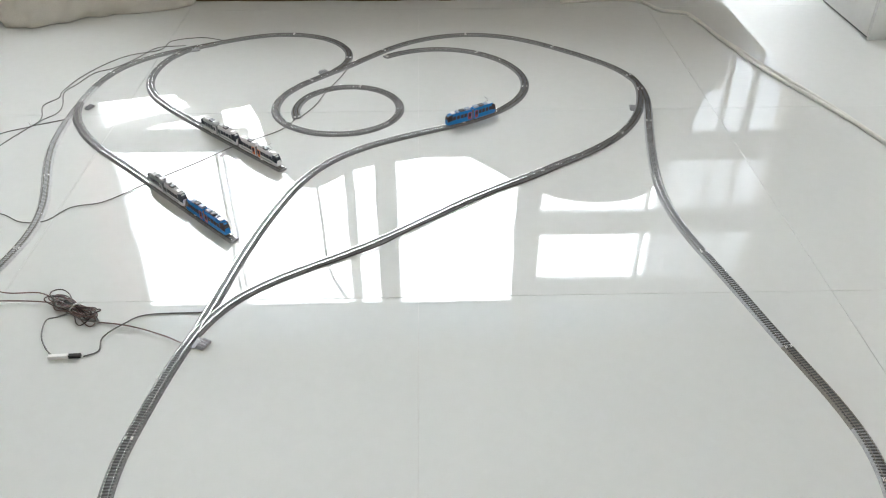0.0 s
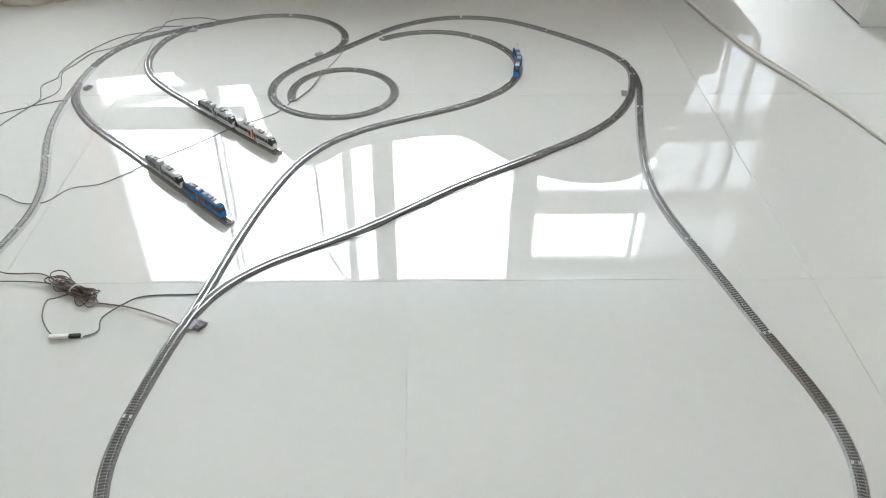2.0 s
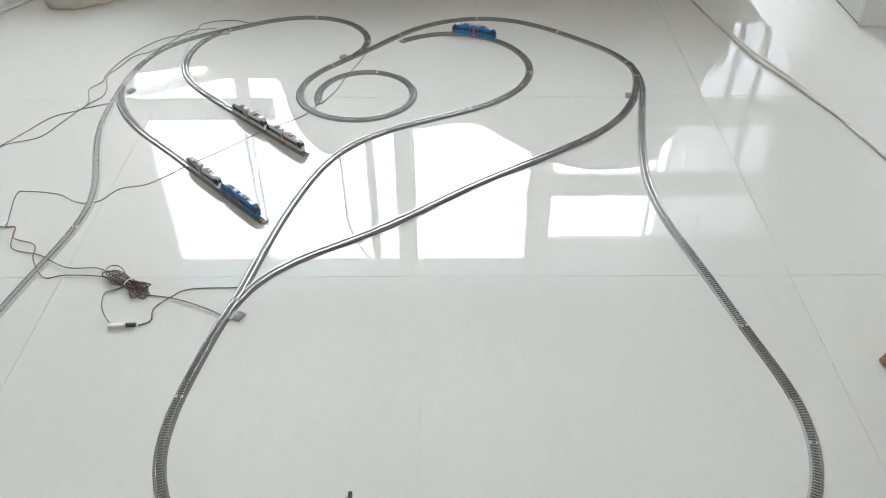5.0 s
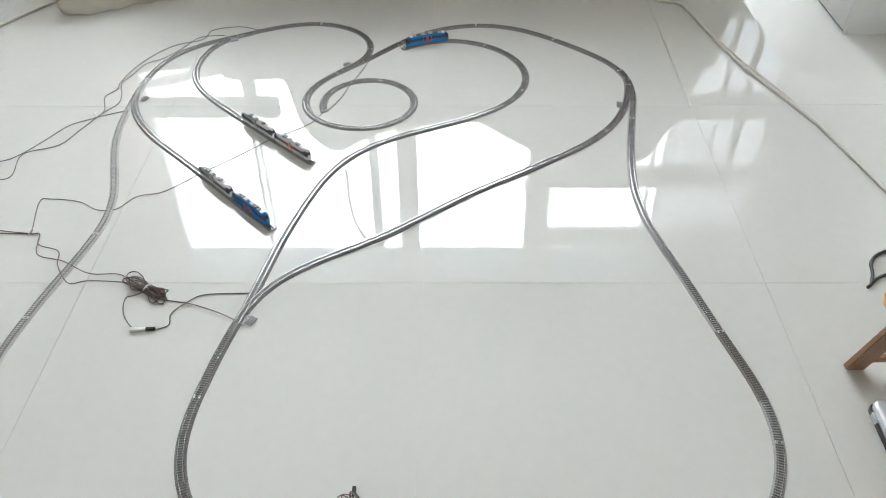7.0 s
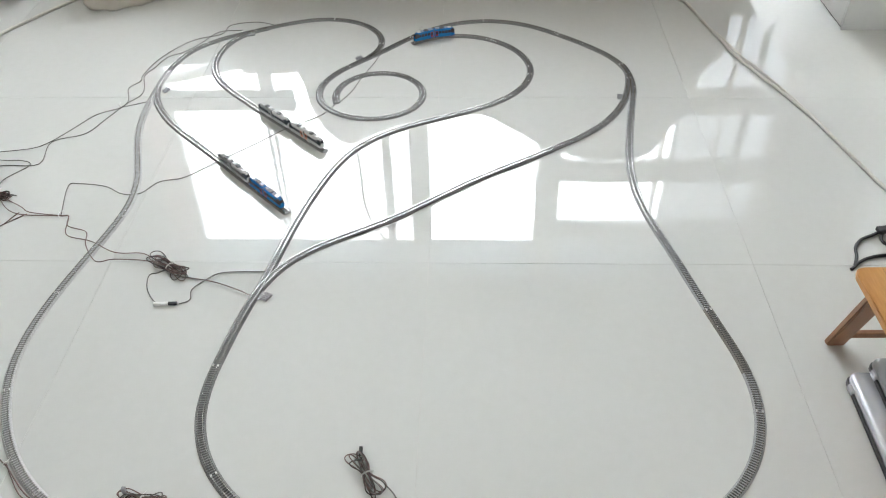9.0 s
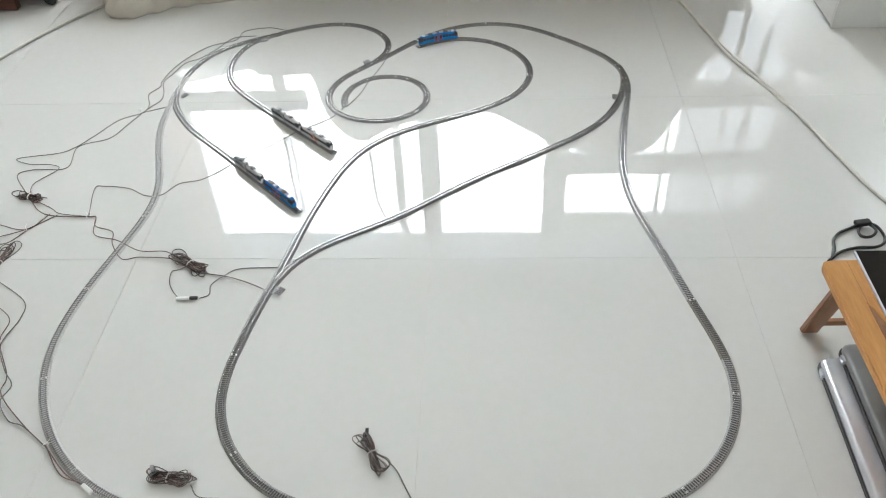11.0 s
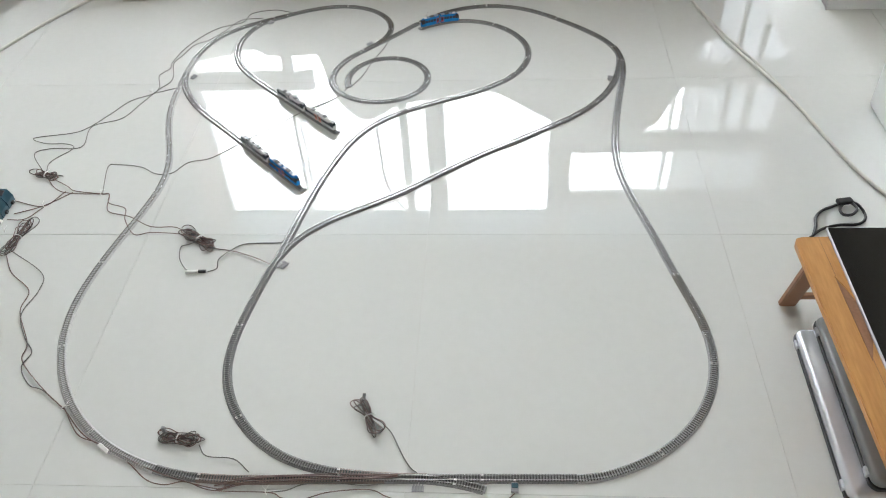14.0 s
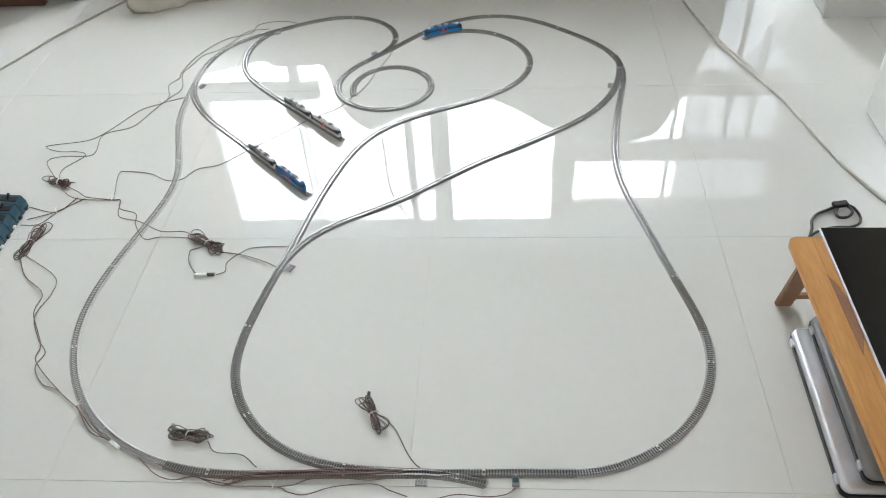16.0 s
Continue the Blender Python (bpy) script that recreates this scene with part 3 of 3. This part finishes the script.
part("side_panel", box(0.0, 0.75, 0.0, 0.012, 0.0, 0.34, 0.002), M_CABINET, cab)
# The shadow line at the cabinet's foot is put in as a black strip.
part("plinth", box(0.006, 0.0115, 0.014, 1.5, 0.001, 0.0065), M_BLACK, cab, "black strip for the shadow gap below the doors")
part("door", box(0.0, 0.012, 0.014, 0.75, 0.008, 0.335, 0.002), M_CABINET, cab)
part("door", box(0.0, 0.012, 0.755, 1.5, 0.008, 0.335, 0.002), M_CABINET, cab)
storage = empty("storage_box", pose(1.3847, 0.6217, 0), "white plastic storage box with a dark latch", "storage box")
part("body", box(0.0, 0.55, -0.52, 0.0, 0.0, 0.5, 0.02, seg=3), M_CABINET, storage)
part("latch", box(0.2, 0.26, -0.01, 0.008, 0.3, 0.36, 0.003), M_BLACK, storage)


# ---- cords and wires ----
def wire(name, pts, r, material, label, category="wire", z=None, steps=7, wob=0.0):
    random.seed(len(pts) * 7 + int(abs(pts[0][0]) * 1000))
    full = []
    for i, p in enumerate(pts):
        lift = r + 0.0004 + (random.uniform(0, wob) if 0 < i < len(pts) - 1 else 0)
        full.append((p[0], p[1], p[2] if len(p) > 2 else lift))
    bm = bmesh.new()
    add_tube(bm, spline(full, steps), r, 6)
    return tagged(part(name, bm, material, smooth=True), label, category)


wire("floor_cable", [(0.5, 1.64), (0.75, 1.66), (0.834, 1.551), (0.908, 1.519), (0.932, 1.458), (0.964, 1.287), (0.989, 1.203), (1.03, 1.052), (1.0512, 0.9976), (1.1052, 0.837), (1.1593, 0.6271), (1.1994, 0.4477), (1.2393, 0.2885), (1.2986, 0.1393), (1.3674, 0.0398), (1.5362, -0.1087)], 0.0062, M_CORD, "thick off-white cord lying across the tiles", "cable", steps=10)
wire("floor_cable", [(-2.1419, 0.4731), (-1.9459, 0.7087), (-1.7408, 0.9993), (-1.6221, 1.2567), (-1.4773, 1.5064), (-1.3576, 1.6742)], 0.0062, M_CORD, "thick off-white cord running towards the floor cushion", "cable", steps=10)
wire("floor_cable", [(0.958, 1.32), (0.984, 1.2), (1.009, 1.08), (1.051, 0.95), (1.089, 0.85), (1.119, 0.76), (1.146, 0.68)], 0.0055, M_CORD, "second off-white cord alongside the first", "cable", steps=10)
BROWN, GREY = "thin brown twin wire lying on the floor", "thin grey wire lying on the floor"
R1 = 0.00135
side = []
for k in range(12):
    x, y, h = on_run("inner", 1.3 + 0.08 * k)
    off = 0.009 if k in (0, 11) else 0.0122 + 0.003 * (k % 3) / 2 + 0.003 * (k % 5 == 2)
    side.append((round(x + off * math.sin(h), 4), round(y - off * math.cos(h), 4)))
wire("wire", side, R1, M_WIREDARK, "thin dark wire running along the track", wob=0.003)
wire("wire", [(-0.6294, 1.3223), (-0.6996, 1.3403), (-0.7858, 1.3106), (-0.8076, 1.2447), (-0.8886, 1.2025), (-0.9424, 1.132), (-0.9886, 1.0388), (-1.0038, 0.9378), (-1.0001, 0.8969), (-1.0252, 0.8493), (-1.0036, 0.7784), (-1.0143, 0.7337), (-1.0766, 0.6847), (-1.127, 0.5956), (-1.1673, 0.5278), (-1.2102, 0.4946), (-1.3341, 0.4707), (-1.2818, 0.4404), (-1.2104, 0.4355), (-1.179, 0.4126), (-1.2255, 0.3418), (-1.2184, 0.2877)], R1, M_WIREG, GREY, wob=0.004)
wire("wire", [(-0.7359, 1.2788), (-0.8191, 1.2541), (-0.8645, 1.1723), (-0.9089, 1.1016), (-0.956, 1.0678), (-0.9797, 0.9916), (-0.9975, 0.9336), (-0.9747, 0.8556), (-0.9741, 0.8086), (-1.0002, 0.7559), (-1.037, 0.6626), (-1.073, 0.5795), (-1.1612, 0.5338), (-1.1554, 0.4215), (-1.2545, 0.4115), (-1.2954, 0.3804), (-1.2341, 0.296)], R1, M_WIREG, GREY, wob=0.004)
wire("wire", [(-0.9415, 0.7693), (-1.0112, 0.7367)], R1, M_WIREG, GREY, wob=0.004)
wire("wire", [(-1.2172, 0.2755), (-1.1235, 0.2165), (-1.0881, 0.1927), (-1.0014, 0.1797), (-0.9767, 0.1794), (-0.9607, 0.1336), (-0.9049, 0.1118), (-0.8868, 0.0589), (-0.8388, -0.0043), (-0.7917, 0.0014), (-0.7016, -0.0044), (-0.6748, -0.0208)], R1, M_WIRE, BROWN, wob=0.004)
wire("wire", [(-1.2172, 0.2755), (-1.1303, 0.1881), (-1.0014, 0.1776), (-0.9746, 0.1743), (-0.9531, 0.1011), (-0.8788, 0.074), (-0.8003, 0.0278), (-0.7306, 0.0272), (-0.6905, 0.0056)], R1, M_WIRE, BROWN, wob=0.004)
wire("wire", [(-0.9983, 0.1796), (-1.0258, 0.308), (-0.9982, 0.3199), (-0.9209, 0.3119), (-0.8629, 0.2757), (-0.8127, 0.2812), (-0.7744, 0.3335), (-0.7121, 0.352), (-0.6625, 0.4021), (-0.6352, 0.4301), (-0.535, 0.5251), (-0.4583, 0.6091), (-0.3653, 0.6876), (-0.3283, 0.7528)], R1, M_WIREG, GREY, wob=0.004)
wire("wire", [(-0.2144, 1.0801), (-0.2301, 1.0155), (-0.2617, 0.9138), (-0.2833, 0.8351), (-0.3192, 0.7598)], R1, M_WIREG, GREY, wob=0.004)
wire("wire", [(-1.2577, 0.1486), (-1.1592, 0.1232), (-1.118, 0.193)], R1, M_WIRE, BROWN, wob=0.004)
wire("wire", [(-1.2351, 0.0883), (-1.1582, 0.1222), (-1.0942, 0.1877)], R1, M_WIRE, BROWN, wob=0.004)
wire("wire", [(-1.245, 0.062), (-1.1872, 0.0615), (-1.1571, 0.1192)], R1, M_WIRE, BROWN, wob=0.004)
wire("wire", [(-1.1708, -0.0717), (-1.0451, -0.1618), (-1.0267, -0.2267), (-1.0379, -0.3116), (-0.9948, -0.3906), (-0.9562, -0.4382), (-0.9628, -0.4846), (-0.9212, -0.5371), (-0.879, -0.5543), (-0.8099, -0.6038)], R1, M_WIREG, GREY, wob=0.004)
wire("wire", [(-1.1778, -0.0909), (-1.1315, -0.1602), (-1.0534, -0.2275), (-1.0462, -0.3014), (-0.9802, -0.4098), (-0.9681, -0.4664), (-0.8801, -0.5503), (-0.8058, -0.6068)], R1, M_WIRE, BROWN, wob=0.004)
wire("wire", [(-0.8089, -0.6018), (-0.7489, -0.6743), (-0.6967, -0.6944), (-0.6639, -0.7155), (-0.6127, -0.7406), (-0.5574, -0.7837), (-0.5136, -0.7958), (-0.469, -0.7868), (-0.406, -0.8068), (-0.2866, -0.8078), (-0.2551, -0.8218), (-0.2177, -0.8268), (-0.1594, -0.8058), (-0.0758, -0.7969), (-0.0374, -0.8118), (-0.0001, -0.8248)], R1, M_WIRE, BROWN, wob=0.004)
wire("wire", [(-0.8058, -0.6068), (-0.7346, -0.6753), (-0.6609, -0.7115), (-0.5321, -0.7687), (-0.3959, -0.8028), (-0.3647, -0.7838), (-0.207, -0.7739)], R1, M_WIRE, BROWN, wob=0.004)
wire("wire", [(-0.3949, -0.8058), (-0.3363, -0.7908), (-0.2009, -0.7809, 0.0085), (-0.0287, -0.771, 0.0085)], R1, M_WIRE, BROWN, wob=0.006)
wire("wire", [(-0.393, -0.7888), (-0.302, -0.7758), (-0.1778, -0.7659, 0.0085), (-0.0297, -0.764, 0.0085)], R1, M_WIRE, BROWN, wob=0.006)
wire("wire", [(-0.4649, -0.6947), (-0.4392, -0.7247), (-0.3783, -0.7308), (-0.3386, -0.7598)], R1, M_WIREG, GREY, wob=0.004)
wire("wire", [(-0.059, -0.6353), (-0.0386, -0.6603), (-0.01, -0.7152), (0.0093, -0.7441), (0.0225, -0.7541)], R1, M_WIREG, GREY, wob=0.004)
wire("wire", [(0.2284, -0.7989), (0.2085, -0.8168), (0.1665, -0.8237), (0.1073, -0.8198), (0.0602, -0.8287)], R1, M_WIRE, BROWN, wob=0.004)
wire("wire", [(-0.6421, -0.0251), (-0.6684, -0.0451), (-0.6867, -0.0571), (-0.6769, -0.1046), (-0.6489, -0.1451), (-0.6253, -0.1544)], R1, M_WIREG, GREY, wob=0.004)
wire("wire", [(-0.5876, -0.1526), (-0.5653, -0.1387), (-0.5677, -0.1044), (-0.5386, -0.0693), (-0.5042, -0.0413), (-0.4035, -0.0371)], R1, M_WIREG, GREY, wob=0.004)
wire("wire", [(-0.607, -0.0577), (-0.5293, -0.0744), (-0.4577, -0.1052), (-0.4179, -0.1256)], R1, M_WIRE, BROWN, wob=0.004)
wire("wire", [(-0.4051, -0.7948), (-0.3293, -0.7798, 0.0085), (-0.198, -0.7709, 0.0085), (-0.0971, -0.7729, 0.0085), (-0.0167, -0.765, 0.0085)], R1, M_WIRE, BROWN)
wire("wire", [(-0.405, -0.8068), (-0.3292, -0.7878, 0.0088), (-0.1979, -0.7769, 0.0088), (-0.0972, -0.7669, 0.0088), (-0.0166, -0.769, 0.0088)], R1, M_WIRE, BROWN)
wire("wire", [(-0.4051, -0.7898), (-0.3293, -0.7768, 0.0086), (-0.198, -0.7689, 0.0086), (-0.0971, -0.7749, 0.0086), (-0.0167, -0.763, 0.0086)], R1, M_WIRE, BROWN)
wire("wire", [(-0.2886, -0.8078), (-0.2482, -0.8038), (-0.213, -0.7878), (-0.1474, -0.7839), (-0.0869, -0.7879), (-0.0467, -0.7809)], R1, M_WIREG, GREY, wob=0.003)


def bundle(a, b, turns, seed, label="wound bundle of brown wire held by a white tie", spread=0.0115):
    """A hank of wire between two ends, tied in its middle."""
    random.seed(seed)
    a, b = Vector((*a, 0)), Vector((*b, 0))
    mid, d = (a + b) / 2, (b - a)
    half, u = d.length / 2, d.normalized()
    n = Vector((-u.y, u.x, 0))
    t = empty("wire_bundle", Matrix.Translation(mid), label, "wire bundle", "wire bundles")
    for k in range(turns + 1):
        l, w = half * random.uniform(0.6, 1.05), spread * random.uniform(0.45, 1.25)
        off, tilt = random.uniform(-0.012, 0.012), random.uniform(-0.75, 0.75)
        z0 = random.uniform(0.002, 0.011)
        pts = []
        for i in range(15):
            q = 2 * math.pi * i / 14
            c, s = math.cos(q), math.sin(q)
            bow = s * (0.35 + 1.1 * abs(c)) + 0.2 * math.sin(3 * q + k)
            p = u * (l * c + off * abs(c)) + n * (w * bow * 1.25 + tilt * l * c * 0.3)
            pts.append((p.x, p.y, max(0.0017, z0 + 0.005 * math.sin(q * 2 + k))))
        bm = bmesh.new()
        add_tube(bm, spline(pts, 3), 0.0012, 5)
        part("loop", bm, (M_WIREDARK, M_WIRE, M_WIRE, M_WIREG)[k % 4], t, smooth=True)
    bm = bmesh.new()
    add_tube(bm, [(n * 0.011 * math.cos(q) + Vector((0, 0, 0.0075 + 0.007 * math.sin(q)))) for q in [2 * math.pi * i / 12 for i in range(13)]], 0.0016, 5)
    add_tube(bm, [n * 0.008 + Vector((0, 0, 0.013)), n * 0.016 + u * 0.006 + Vector((0, 0, 0.017))], 0.0009, 4)
    part("tie", bm, M_TIE, t, "white twist tie")
    return t


bundle((-1.2545, 0.2789), (-1.1644, 0.2606), 8, 1)
bundle((-0.6957, 0.0097), (-0.5927, -0.0618), 10, 2)
bundle((-1.1665, 0.0572), (-1.185, -0.0899), 9, 3)
hank = bundle((-0.5656, -0.6735), (-0.4639, -0.6897), 9, 4)
hank2 = bundle((-0.121, -0.5723), (-0.0708, -0.6622), 9, 5)
part("plug", box(-0.004, 0.004, -0.0035, 0.0035, 0.0005, 0.018, 0.001), M_LEVER, hank, "grey plug").location = (-0.038, 0.02, 0)
part("plug", box(-0.0035, 0.0035, -0.009, 0.009, 0.004, 0.012, 0.001), M_BLACK, hank2, "black plug").location = (-0.016, 0.052, 0)


def tie(x, y, deg):
    bm = bmesh.new()
    m = pose(x, y, 0, 0, 0, deg)
    add_tube(bm, [m @ Vector((0, 0.006 * math.cos(q), 0.0055 + 0.005 * math.sin(q))) for q in [2 * math.pi * i / 10 for i in range(11)]], 0.0013, 5)
    add_tube(bm, [m @ Vector((0, 0.004, 0.009)), m @ Vector((0.008, 0.013, 0.012))], 0.0009, 4)
    add_tube(bm, [m @ Vector((0, 0.004, 0.009)), m @ Vector((-0.007, 0.014, 0.008))], 0.0009, 4)
    tagged(part("wire_tie", bm, M_TIE), "white twist tie holding wires together", "tie", "wire ties")


for args in [(-1.1582, 0.1222, 40), (-1.0004, 0.1786, 0), (-0.8079, -0.6038, -45), (-0.2906, -0.8098, 10), (-1.0164, 0.7348, 40), (-1.2277, 0.012, 20)]:
    tie(*args)

plug = empty("inline_plug", pose(-0.6172, -0.1539, 0, 0, 0, 3), "white and black inline wire connector on the floor", "connector")
part("socket", box(-0.03, 0.004, -0.004, 0.004, 0.0004, 0.0075, 0.0012), M_TIE, plug, "white socket")
part("pin", box(0.005, 0.026, -0.0038, 0.0038, 0.0006, 0.0072, 0.0012), M_BLACK, plug, "black pin housing")
joint = empty("inline_plug", pose(-0.6772, -0.7095, 0, 0, 0, -35), "white inline wire connector beside the track", "connector")
part("socket", box(-0.016, 0.016, -0.005, 0.005, 0.0004, 0.009, 0.002), M_TIE, joint)
clip = empty("power_feeder", pose(0.2288, -0.788, 0), "grey power feeder clipped to the straight track", "feeder")
part("body", box(-0.008, 0.008, -0.009, 0.012, 0.0003, 0.008, 0.0012), M_LEVER, clip)
part("cap", box(-0.0065, 0.0065, -0.002, 0.009, 0.0083, 0.0105, 0.0008), M_TEAL, clip)
part("lamp", box(-0.002, 0.002, 0.013, 0.017, 0.0042, 0.0105, 0.0006, seg=1), M_TIE, clip, "small white terminal")
for i, x in enumerate((-0.305, -0.02, 0.075)):
    pin = empty("track_pin", pose(x, -0.7607 - (0.359 - x) * 0.0184, 0), "tiny dark track terminal pin beside the rails", "pin")
    part("post", box(-0.0012, 0.0012, -0.0012, 0.0012, 0.0002, 0.0085, 0.0004, seg=1), M_BLACK, pin)

# switch controllers in a row
for i in range(5):
    c = empty("switch_controller", pose(-1.306 + 0.001 * i, 0.133 - 0.044 * i, 0, 0, 0, 3), "dark teal turnout switch controller with a black lever", "controller", "turnout switch controllers")
    bm = bmesh.new()
    add_loft(bm, [[(x, y, z) for x, z in ((-0.045, 0.0003), (0.045, 0.0003), (0.045, 0.02), (0.036, 0.042), (-0.03, 0.05), (-0.045, 0.04))] for y in (-0.021, 0.021)])
    part("case", bm, M_TEAL, c)
    part("lever_slot", box(-0.02, 0.028, -0.011, 0.011, 0.043, 0.0475, 0.001, pose(0, 0, 0.001, 0, 7, 0)), M_BLACK, c)
    bm = bmesh.new()
    add_tube(bm, [(0.004, 0, 0.044), (0.016, 0, 0.066)], 0.0042, 8)
    part("lever", bm, M_BLACK, c)
    part("socket", box(0.045, 0.052, -0.006, 0.006, 0.003, 0.011, 0.001), M_TIE if i in (2, 4) else M_BLACK, c)

# ---- laptop desk, tablet, laptops, black cord ----
DZ = 0.305
desk = empty("lap_desk", pose(0.832, -0.344, DZ, 0, 0, -88.9), "bamboo folding lap desk standing on the tiles", "table")
bm = bmesh.new()
outline = [(0.0, 0.02), (0.004, 0.006), (0.02, 0.0), (0.7, 0.0), (0.716, 0.006), (0.72, 0.02), (0.72, 0.34), (0.0, 0.34)]
add_loft(bm, [[(x, y, z) for x, y in outline] for z in (-0.016, 0.0)])
bmesh.ops.bevel(bm, geom=bm.edges[:], offset=0.002, segments=2, affect="EDGES")
part("top", bm, M_BAMBOO, desk)
for k in range(3):
    part("board_joint", box(0.004, 0.716, 0.052 + 0.09 * k, 0.0526 + 0.09 * k, -0.001, 0.0004), M_BAMBOO2, desk)
for x0, foot in ((0.03, -0.092), (0.675, 0.8)):
    for y0 in (0.035, 0.26):
        bm = bmesh.new()
        add_loft(bm, [[(x0, y0, -0.017), (x0 + 0.016, y0, -0.017), (x0 + 0.016, y0 + 0.045, -0.017), (x0, y0 + 0.045, -0.017)],
                      [(foot, y0 + 0.025, -DZ + 0.001), (foot + 0.018, y0 + 0.025, -DZ + 0.001), (foot + 0.018, y0 + 0.065, -DZ + 0.001), (foot, y0 + 0.065, -DZ + 0.001)]])
        bmesh.ops.bevel(bm, geom=bm.edges[:], offset=0.003, segments=2, affect="EDGES")
        part("leg", bm, M_BAMBOO2, desk)
    xm = foot * 0.8 + x0 * 0.2
    part("crossbar", box(xm, xm + 0.012, 0.09, 0.29, -DZ + 0.045, -DZ + 0.06, 0.002), M_BAMBOO2, desk)
# Grip cut-out laid on as a brown inlay; the hole's shade is its colour.
bm = bmesh.new()
arc = [(0.125 + 0.22 * k / 12, 0.05 + 0.026 * math.sin(math.pi * k / 12)) for k in range(13)]
add_loft(bm, [[(x, y, z) for x, y in arc] + [(x, 0.0495, z) for x, _ in arc[::-1][1:-1]] for z in (-0.002, 0.0015)])
part("finger_groove", bm, M_BAMBOO2, desk)
# The cut-out's lit edge is put in as a thin raised bar.
bm = bmesh.new()
add_tube(bm, [(x, y, 0.0012) for x, y in arc[:8]], 0.0028)
part("groove_rim", bm, M_BAMBOO, desk, "thin bar standing for the lit rim of the grip cut-out")
pad = empty("tablet", pose(0.904, -0.323, DZ + 0.0012, 0, 0, -90.2), "large black-screened tablet with a silver edge lying on the desk", "tablet")
part("case", box(0.0, 0.46, 0.0, 0.3, 0.0, 0.008, 0.003), M_SILVER, pad)
part("screen", box(0.003, 0.457, 0.003, 0.297, 0.0078, 0.0086, 0.0003, seg=1), M_SCREEN, pad)


def slab(rows, x1, y1, r):
    """A rounded-corner plate from x = y = 0: rows of (inset, z)."""
    bm = bmesh.new()
    rings = []
    for inset, z in rows:
        q = max(r - inset, 0.001)
        pts = []
        for cx, cy, a0 in ((x1 - inset - q, inset + q, -90), (x1 - inset - q, y1 - inset - q, 0), (inset + q, y1 - inset - q, 90), (inset + q, inset + q, 180)):
            pts += [(cx + q * math.cos(radians(a0 + 18 * k)), cy + q * math.sin(radians(a0 + 18 * k)), z) for k in range(6)]
        rings.append(pts)
    add_loft(bm, rings)
    return bm


def laptop(x, y, deg, z, case, label):
    t = empty("laptop", pose(x, y, z, 0, 0, deg), label, "laptop", "closed laptops")
    part("base", slab([(0.004, 0.0005), (0.001, 0.004), (0.001, 0.0125), (0.003, 0.0135)], 0.45, 0.3, 0.02), M_BLACK, t)
    part("lid", slab([(0.006, 0.0138), (0.0035, 0.016), (0.0032, 0.022), (0.0045, 0.027), (0.008, 0.031), (0.014, 0.0335), (0.03, 0.0345)], 0.45, 0.3, 0.022), case, t, "silver lid", smooth=True)
    for a in (0.03, 0.4):
        part("hinge", box(a, a + 0.022, -0.003, 0.008, 0.007, 0.022, 0.003), M_SILVER, t)
    return t


laptop(0.894, -0.362, -90.9, 0.0, M_SILVER, "closed silver laptop lying on the tiles under the desk")
laptop(0.934, -0.352, -90.9, 0.0347, M_SILVER_SHADED, "closed dark silver laptop on another laptop, desk shade in its lid colour")
adapter = wire("black_cable", [(1.043, -0.008), (1.059, 0.027), (1.069, 0.063), (1.092, 0.092), (1.124, 0.109), (1.15, 0.122), (1.176, 0.118, 0.012), (1.185, 0.09, 0.014), (1.165, 0.066, 0.014), (1.142, 0.068, 0.012), (1.142, 0.095, 0.01), (1.165, 0.12, 0.012), (1.192, 0.112, 0.012), (1.205, 0.08), (1.194, 0.05), (1.166, 0.034), (1.12, 0.032), (1.071, 0.015), (1.03, -0.02)], 0.0042, M_BLACK, "coiled black cable with a strap on the tiles", "cable", steps=8)
part("strap", box(-0.022, 0.022, -0.011, 0.011, 0.0095, 0.022, 0.004), M_BLACK, adapter).matrix_basis = pose(1.16, 0.12, 0, 0, 0, 10)

# dark furniture foot by the cushion
chair = empty("castor_chair", pose(-1.7001, 1.5529, 0), "dark wooden chair base with black castors", "chair")
for x, y in ((0.03, 0.05), (-0.3, 0.1)):
    bm = bmesh.new()
    bmesh.ops.create_cone(bm, cap_ends=True, segments=20, radius1=0.028, radius2=0.028, depth=0.03, matrix=pose(x, y, 0.0285, 90))
    part("castor", bm, M_BLACK, chair)
part("base_frame", box(-0.75, 0.05, 0.02, 0.5, 0.058, 0.12, 0.008), M_DARKWOOD, chair)
part("front_panel", box(-0.75, -0.09, -0.02, 0.018, 0.004, 0.35, 0.006), M_DARKWOOD, chair)


# ---- movement ----
def motions():
    run = [(0.0, 1.1097), (0.3, 1.1525), (0.6, 1.1993), (0.9, 1.2490), (1.2, 1.2957), (1.5, 1.3366), (1.8, 1.3776), (2.1, 1.4157), (2.4, 1.4591), (2.7, 1.4987), (3.0, 1.5292), (3.3, 1.5599), (3.6, 1.5916), (4.0, 1.6285), (4.5, 1.6666), (5.0, 1.7196), (5.2, 1.7410), (6.0, 1.8171), (6.6, 1.8645), (7.0, 1.8856), (7.3, 1.8936), (16.0, 1.8936)]
    keyed = [(t, *tram_poses("tram_line", s)) for t, s in run]
    walk(moving_tram, [(t, joint) for t, joint, _ in keyed])
    for k, half in enumerate(moving_halves):
        walk(half, [(t, halves[k]) for t, _, halves in keyed])


motions()
